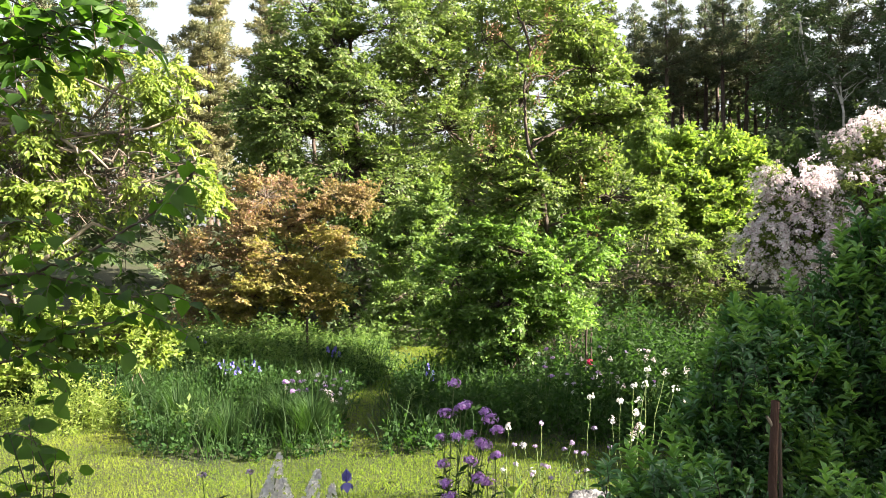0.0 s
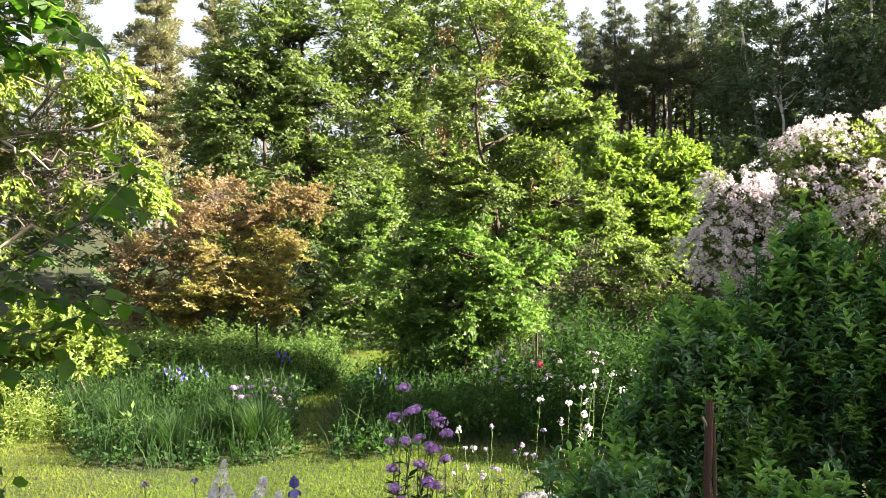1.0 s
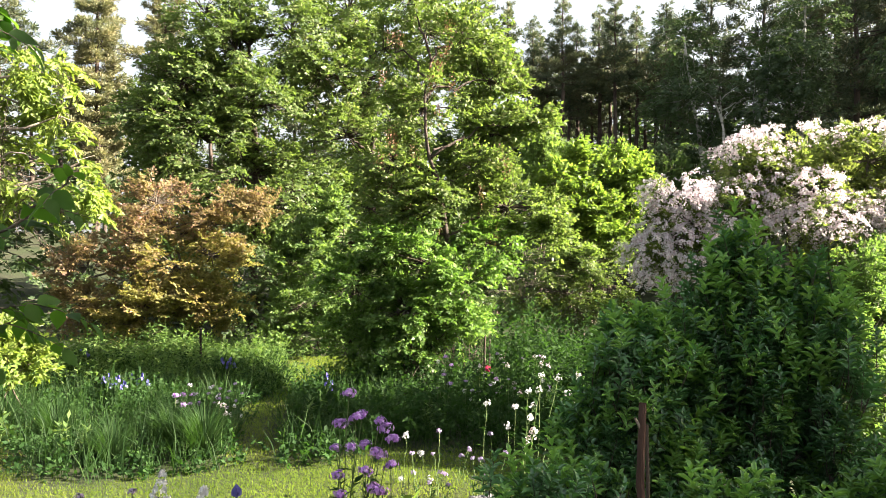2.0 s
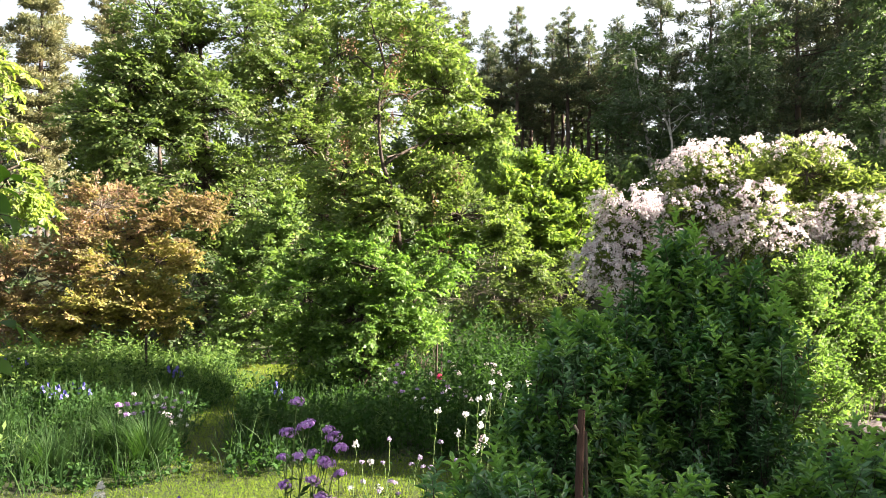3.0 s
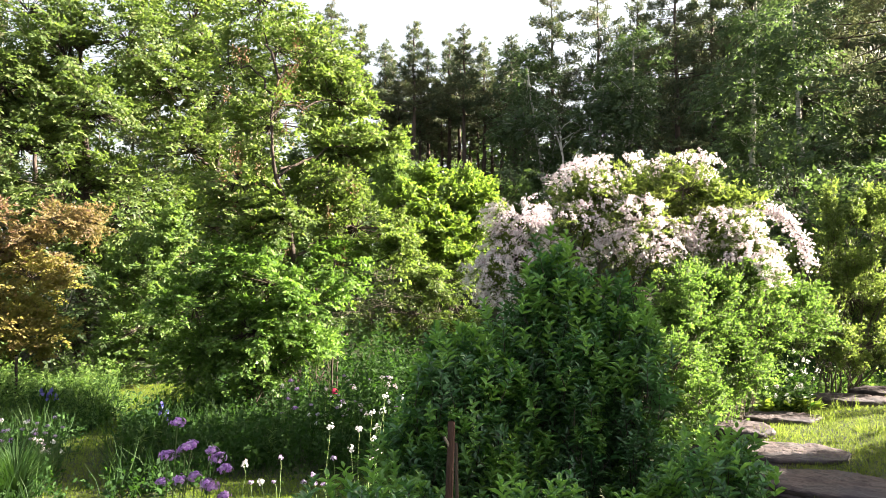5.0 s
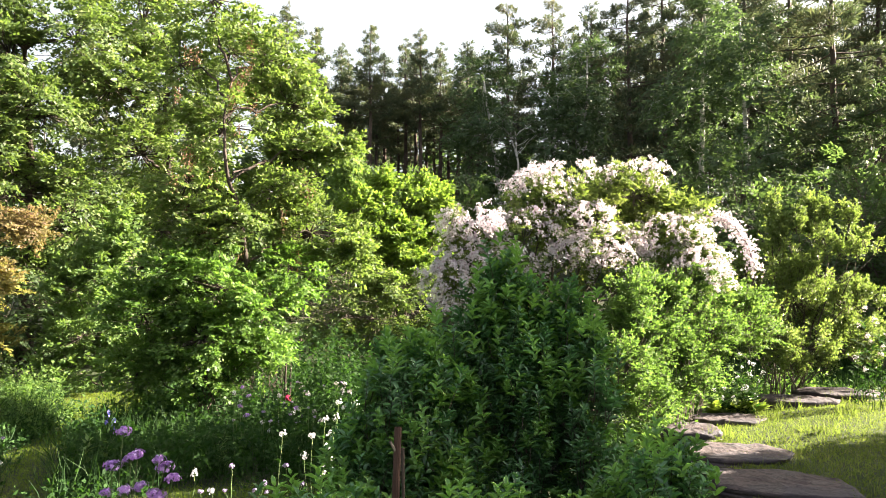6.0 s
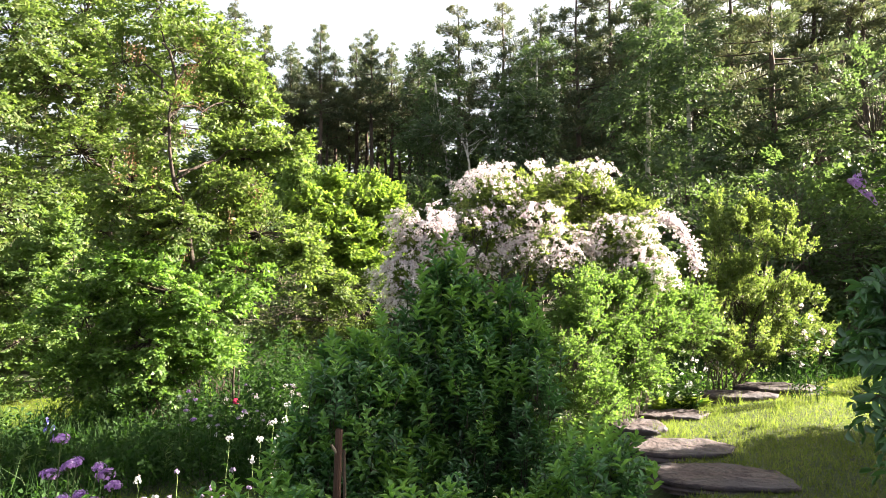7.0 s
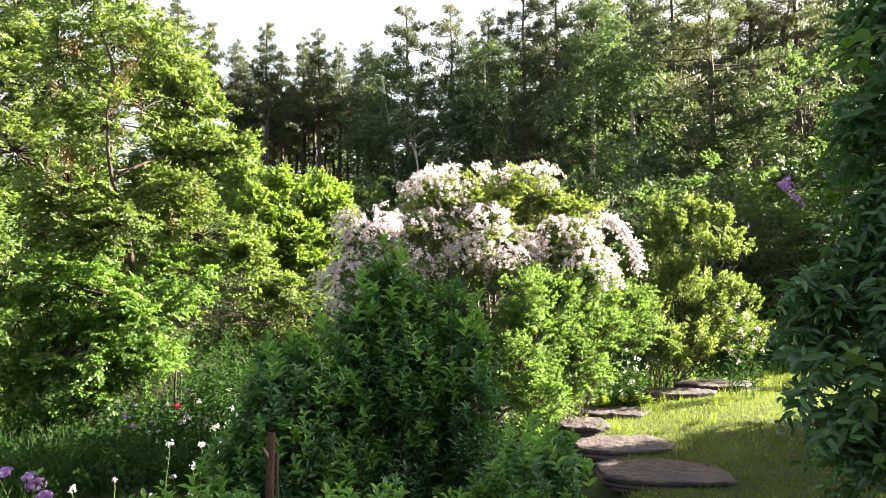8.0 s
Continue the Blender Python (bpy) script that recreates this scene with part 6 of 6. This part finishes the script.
flower("peony", "crimson double peony bloom on leafy plant", "flower", "peony", (1.82, 9.0), [(1.82, 8.95, 0.5)], leaf=0.14, leaves=24, leaf_mat=LEAF_DARK)
G = "pale rockets scattered in the beds"
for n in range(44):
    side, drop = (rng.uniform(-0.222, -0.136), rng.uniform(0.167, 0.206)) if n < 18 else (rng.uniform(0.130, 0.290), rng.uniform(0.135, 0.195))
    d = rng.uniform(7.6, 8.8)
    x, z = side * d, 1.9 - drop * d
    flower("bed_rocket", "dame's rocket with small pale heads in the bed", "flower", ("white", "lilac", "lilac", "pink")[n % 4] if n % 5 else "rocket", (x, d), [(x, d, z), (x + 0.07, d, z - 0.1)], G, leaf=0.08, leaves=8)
G = "white flowers beyond the flagstones"
for az, d, z in [(45.7, 9.5, 1.0), (46.3, 9.5, 0.78), (45.2, 9.45, 0.68), (43.9, 9.4, 0.57), (44.6, 9.4, 0.59), (46.1, 9.4, 0.62), (45.8, 9.35, 0.86), (46.6, 9.35, 0.9), (45.5, 9.3, 0.74)]:
    x, y = d * math.sin(radians(az)), d * math.cos(radians(az))
    flower("white_phlox", "white phlox flower heads by the flagstones", "flower", "white", (x, y), [(x, y, z + 0.05), (x + 0.08, y - 0.06, z - 0.05)], G, leaf=0.1)
for k in range(9):
    x, y = rng.uniform(4.9, 6.3), rng.uniform(5.95, 6.15)
    y = max(y, float(terrace_edge(x)) + 0.1)
    top = rng.uniform(1.0, 1.5)
    stalk = thing("dry_stalk", (x, y, ground_z(x, y)), "thin dry blond flower stalk among green leaves", "plant", "dry stalks by the beauty bush")
    for j in range(3):
        V, F = tube(bend((0.02 * j, 0, 0), (rng.normal() * 0.1 + 0.02 * j, -0.25 + rng.normal() * 0.05, top * rng.uniform(0.7, 1.0)), 0.02, 8, 0.02), 0.004 * np.linspace(1.2, 0.5, 8), 5)
        part("stalk", mesh_of("stalk", V, F, BARK_PALE), stalk)
for az, d in [(44.4, 9.35), (44.9, 9.5), (45.4, 9.4), (46.2, 9.45), (46.8, 9.6), (43.6, 9.3)]:
    x, y = d * math.sin(radians(az)), d * math.cos(radians(az))
    flower("broad_leaved_plant", "lush plant with broad sunlit yellow-green leaves", "plant", "", (x, y), [(x + 0.02, y - 0.03, 0.42)], "broad-leaved plants by the flagstones", leaf=0.2, leaves=16, leaf_mat=LEAF_LIME, shape=BROAD, upright=0.9)
for az, d, z in [(53.6, 10.3, 1.6), (53.2, 10.3, 1.4), (54.3, 10.3, 1.42), (55.0, 10.3, 1.28), (53.0, 10.2, 1.0), (54.6, 10.2, 1.15), (53.9, 10.2, 1.2)]:
    x, y = d * math.sin(radians(az)), d * math.cos(radians(az))
    flower("pink_rocket", "tall rocket with pale pink heads by the sunny shrub", "flower", "pink", (x, y), [(x, y, z), (x + 0.05, y - 0.08, z - 0.14)], "pink rockets by the sunny shrub", leaf=0.1)

# grass clumps at the bed's edge
ARCH = (np.array([(0, -0.011, 0), (0, 0.011, 0), (0.4, 0.011, 0.02), (0.4, -0.011, 0.02), (0.75, 0.008, -0.06), (0.75, -0.008, -0.06), (1, 0, -0.26)]), [[(5, 4, 6)], [(0, 1, 2, 3), (3, 2, 4, 5)]])
for x, y, r, n in [(-2.08, 7.0, 0.45, 420), (-1.3, 7.15, 0.55, 520), (-1.65, 7.5, 0.5, 420), (-2.9, 7.9, 0.5, 360), (-3.6, 8.4, 0.5, 300)]:
    a = rng.uniform(0, 2 * math.pi, n)
    o = np.stack([np.cos(a), np.sin(a), 0 * a], 1)
    P = o * rng.uniform(0, 0.09, n)[:, None]
    A = o * rng.uniform(0.1, 0.85, n)[:, None] + np.array([0, 0, 1.0])
    V, F = scatter((ARCH[0] * np.array([1, 0.62, 1]), ARCH[1]), P, A, np.array([0, 0, 0.3]) - o * 0 + np.cross(A, np.cross(np.array([0, 0, 1.0]) + 0 * A, A)) * 0 + o * -1.0, r * rng.uniform(0.6, 1.15, n))
    ob = new("grass_clump", mesh_of("grass_clump", V, F, GRASS_TALL_SHADED))
    ob.matrix_world = pose(x, y, ground_z(x, y))
    tagged(ob, "arching clump of tall green grass at the bed's edge", "grass clump", "grass clumps along the bed")

# blossoming arch of the beauty bush, lilac panicle, red seed clusters
arch = np.array([(6.0, 6.75, 2.45), (6.2, 6.72, 2.68), (6.42, 6.62, 2.72), (6.6, 6.5, 2.6), (6.72, 6.4, 2.35), (6.76, 6.33, 2.05)]) - np.array(bush.matrix_world.translation)
V, F = tube(arch, np.linspace(0.012, 0.004, 6), 5)
spray = part("arching_spray", mesh_of("arching_spray", V, F, BARK), bush, "arching blossom-covered spray")
q = rng.uniform(0, 5, 1500)
P = np.stack([np.interp(q, np.arange(6), arch[:, i]) for i in range(3)], 1) + rng.normal(size=(1500, 3)) * 0.045
O = rng.normal(size=(1500, 3)) + np.array([0, 0, 0.6])
V, F = scatter(FLORET3, P, np.cross(O, rng.normal(size=(1500, 3))), O, 0.016 * rng.uniform(0.7, 1.2, 1500))
part("blossom", mesh_of("blossom", V, F, PETAL_PALE), spray)

# panicle on the lilac bush
lp = np.array(lilac.matrix_world.translation)
for x, y, z, tilt in [(3.08, 1.86, 2.28, 150)]:
    ob = part("flower_spike", HEADS["lilac_spike"][0], lilac, "faded purple lilac panicle")
    ob.matrix_basis = pose(x - lp[0], y - lp[1], z - lp[2], 20, tilt, 0) @ Matrix.Diagonal((0.6, 0.6, 0.6, 1))

# red seed clusters hanging in the garden tree
tree = bpy.data.objects["garden_tree"]
tp = np.array(tree.matrix_world.translation)
SEEDS = leaf_material("red_seed_wing", [(0.0, (0.09, 0.045, 0.03)), (1.0, (0.16, 0.09, 0.05))], (0.14, 0.07, 0.04), 0.2, 0.6)
chunks = []
for k in range(26):
    z = rng.uniform(2.2, 5.2)
    x, y = rng.uniform(0.5, 2.4 if z < 4 else 1.9), rng.uniform(9.8, 10.1)
    P = rng.normal(size=(40, 3)) * np.array([0.035, 0.035, 0.08]) + np.array([x, y, z]) - tp
    chunks.append(scatter(DIAMOND, P, np.array([0, 0, -1.0]) + rng.normal(size=(40, 3)) * 0.5, rng.normal(size=(40, 3)), 0.035 * rng.uniform(0.7, 1.2, 40)))
V, F = merge(*chunks)
tagged(part("seed_growth", mesh_of("seed_growth", V, F, SEEDS), tree, "hanging reddish brown seed clusters"), kind="stuff")

# leafy shoots standing over the bed
G = "leafy shoots in the bed"
for x, y, z in [(-2.52, 7.05, 0.66), (-2.35, 7.1, 0.52), (-0.35, 7.9, 0.6), (-0.15, 8.0, 0.5), (0.9, 7.6, 0.6), (2.3, 7.8, 0.7), (2.9, 8.3, 0.75), (-3.3, 7.6, 0.6)]:
    flower("leafy_weed", "upright leafy stem with pale green leaves", "plant", "", (x, y), [(x + 0.03, y, z * 0.7), (x - 0.04, y + 0.03, z * 0.55)], G, leaf=0.1, leaves=22, leaf_mat=LEAF_SILVER, upright=0.7)

# thin posts in the beds
for x, y, top, r, lab in [(-2.19, 11.60, 0.79, 0.02, "thin dark post under the copper tree"), (1.96, 9.90, 0.88, 0.016, "short brown stick by the garden tree"), (1.99, 9.70, 0.77, 0.012, "short brown stick by the garden tree")]:
    post = thing("garden_post", (x, y, ground_z(x, y)), lab, "post", "thin posts in the beds")
    V, F = tube(bend((0, 0, -0.05), (0.01, 0, top - ground_z(x, y)), 0.0, 8, 0.008), r * np.linspace(1.05, 0.9, 8), 7)
    part("stick", mesh_of("stick", V, F, BARK_DARK, smooth=True), post)
    V, F = tube([(0.01, 0, top - ground_z(x, y) - 0.004), (0.01, 0, top - ground_z(x, y) + 0.012)], [r * 1.1, r * 0.7], 7)
    part("cap", mesh_of("cap", V, F, BARK_PALE), post)

# bare grey twigs hanging under the copper tree and among the arching shrub
for owner, x0, x1, y0, y1, z0, z1, n in [("copper_tree", -4.18, -2.44, 13.6, 14.2, 0.01, 0.55, 150), ("arching_shrub", 2.90, 4.46, 13.0, 13.6, 1.13, 1.71, 60)]:
    ob = bpy.data.objects[owner]
    o = np.array(ob.matrix_world.translation)
    arcs = []
    for k in range(n):
        a = np.array([rng.uniform(x0, x1), rng.uniform(y0, y1), rng.uniform(z0, z1)])
        run = np.array([rng.normal() * 0.35, rng.normal() * 0.2, rng.uniform(-0.35, 0.05)])
        arcs.append(tube(bend(a - o, a + run - o, 0.12, 5, 0.05), 0.004 * np.linspace(1, 0.4, 5), 4))
    V, F = merge(*arcs)
    tagged(part("dry_growth", mesh_of("dry_growth", V, F, BARK), ob, "bare grey arching twigs"), kind="stuff")

# slender pale birch stems and a dark leaning trunk at the wood's edge
for name, line, r, mat, lab in [
        ("birch_sapling", [(17.41, 31.35, 7.88), (17.22, 31.38, 8.62), (16.95, 31.43, 9.25), (16.62, 31.51, 9.68)], 0.05, BARK_BIRCH, "slender leaning pale birch stem"),
        ("birch_sapling", [(17.41, 31.35, 7.88), (17.30, 31.35, 8.62), (17.24, 31.35, 9.44)], 0.045, BARK_BIRCH, "slender leaning pale birch stem"),
        ("birch_sapling", [(19.30, 31.88, 7.41), (19.24, 31.86, 8.54), (19.19, 31.84, 9.67)], 0.05, BARK_BIRCH, "slender upright pale birch stem"),
        ("birch_sapling", [(21.07, 31.38, 7.70), (21.02, 31.36, 8.97), (20.90, 31.35, 10.24)], 0.045, BARK_BIRCH, "slender upright pale birch stem"),
        ("leaning_trunk", [(33.80, 23.76, 8.97), (34.44, 23.18, 12.68), (34.81, 22.83, 14.90), (35.13, 22.50, 17.27)], 0.13, BARK_PINE, "dark leaning forked trunk of an old tree")]:
    foot = (line[0][0], line[0][1], ground_z(line[0][0], line[0][1]) - 0.1)
    stem = thing(name, foot, lab, "tree", "pale birch stems" if "birch" in name else "")
    pts = np.array([foot] + line) - np.array(foot)
    V, F = tube(pts, r * np.linspace(1.2, 0.45, len(pts)), 7)
    part("trunk", mesh_of("trunk", V, F, mat, smooth=True), stem)
    tip, low = pts[-1], pts[-2]
    for k in range(7):
        a = low + (tip - low) * rng.uniform(-0.6, 0.95)
        V, F = tube(bend(a, a + np.array([rng.normal() * 0.5, rng.normal() * 0.5, rng.uniform(0.4, 1.3)]), 0.05, 6, 0.08), r * 0.4 * np.linspace(1, 0.25, 6), 5)
        part("limb", mesh_of("limb", V, F, mat, smooth=True), stem)
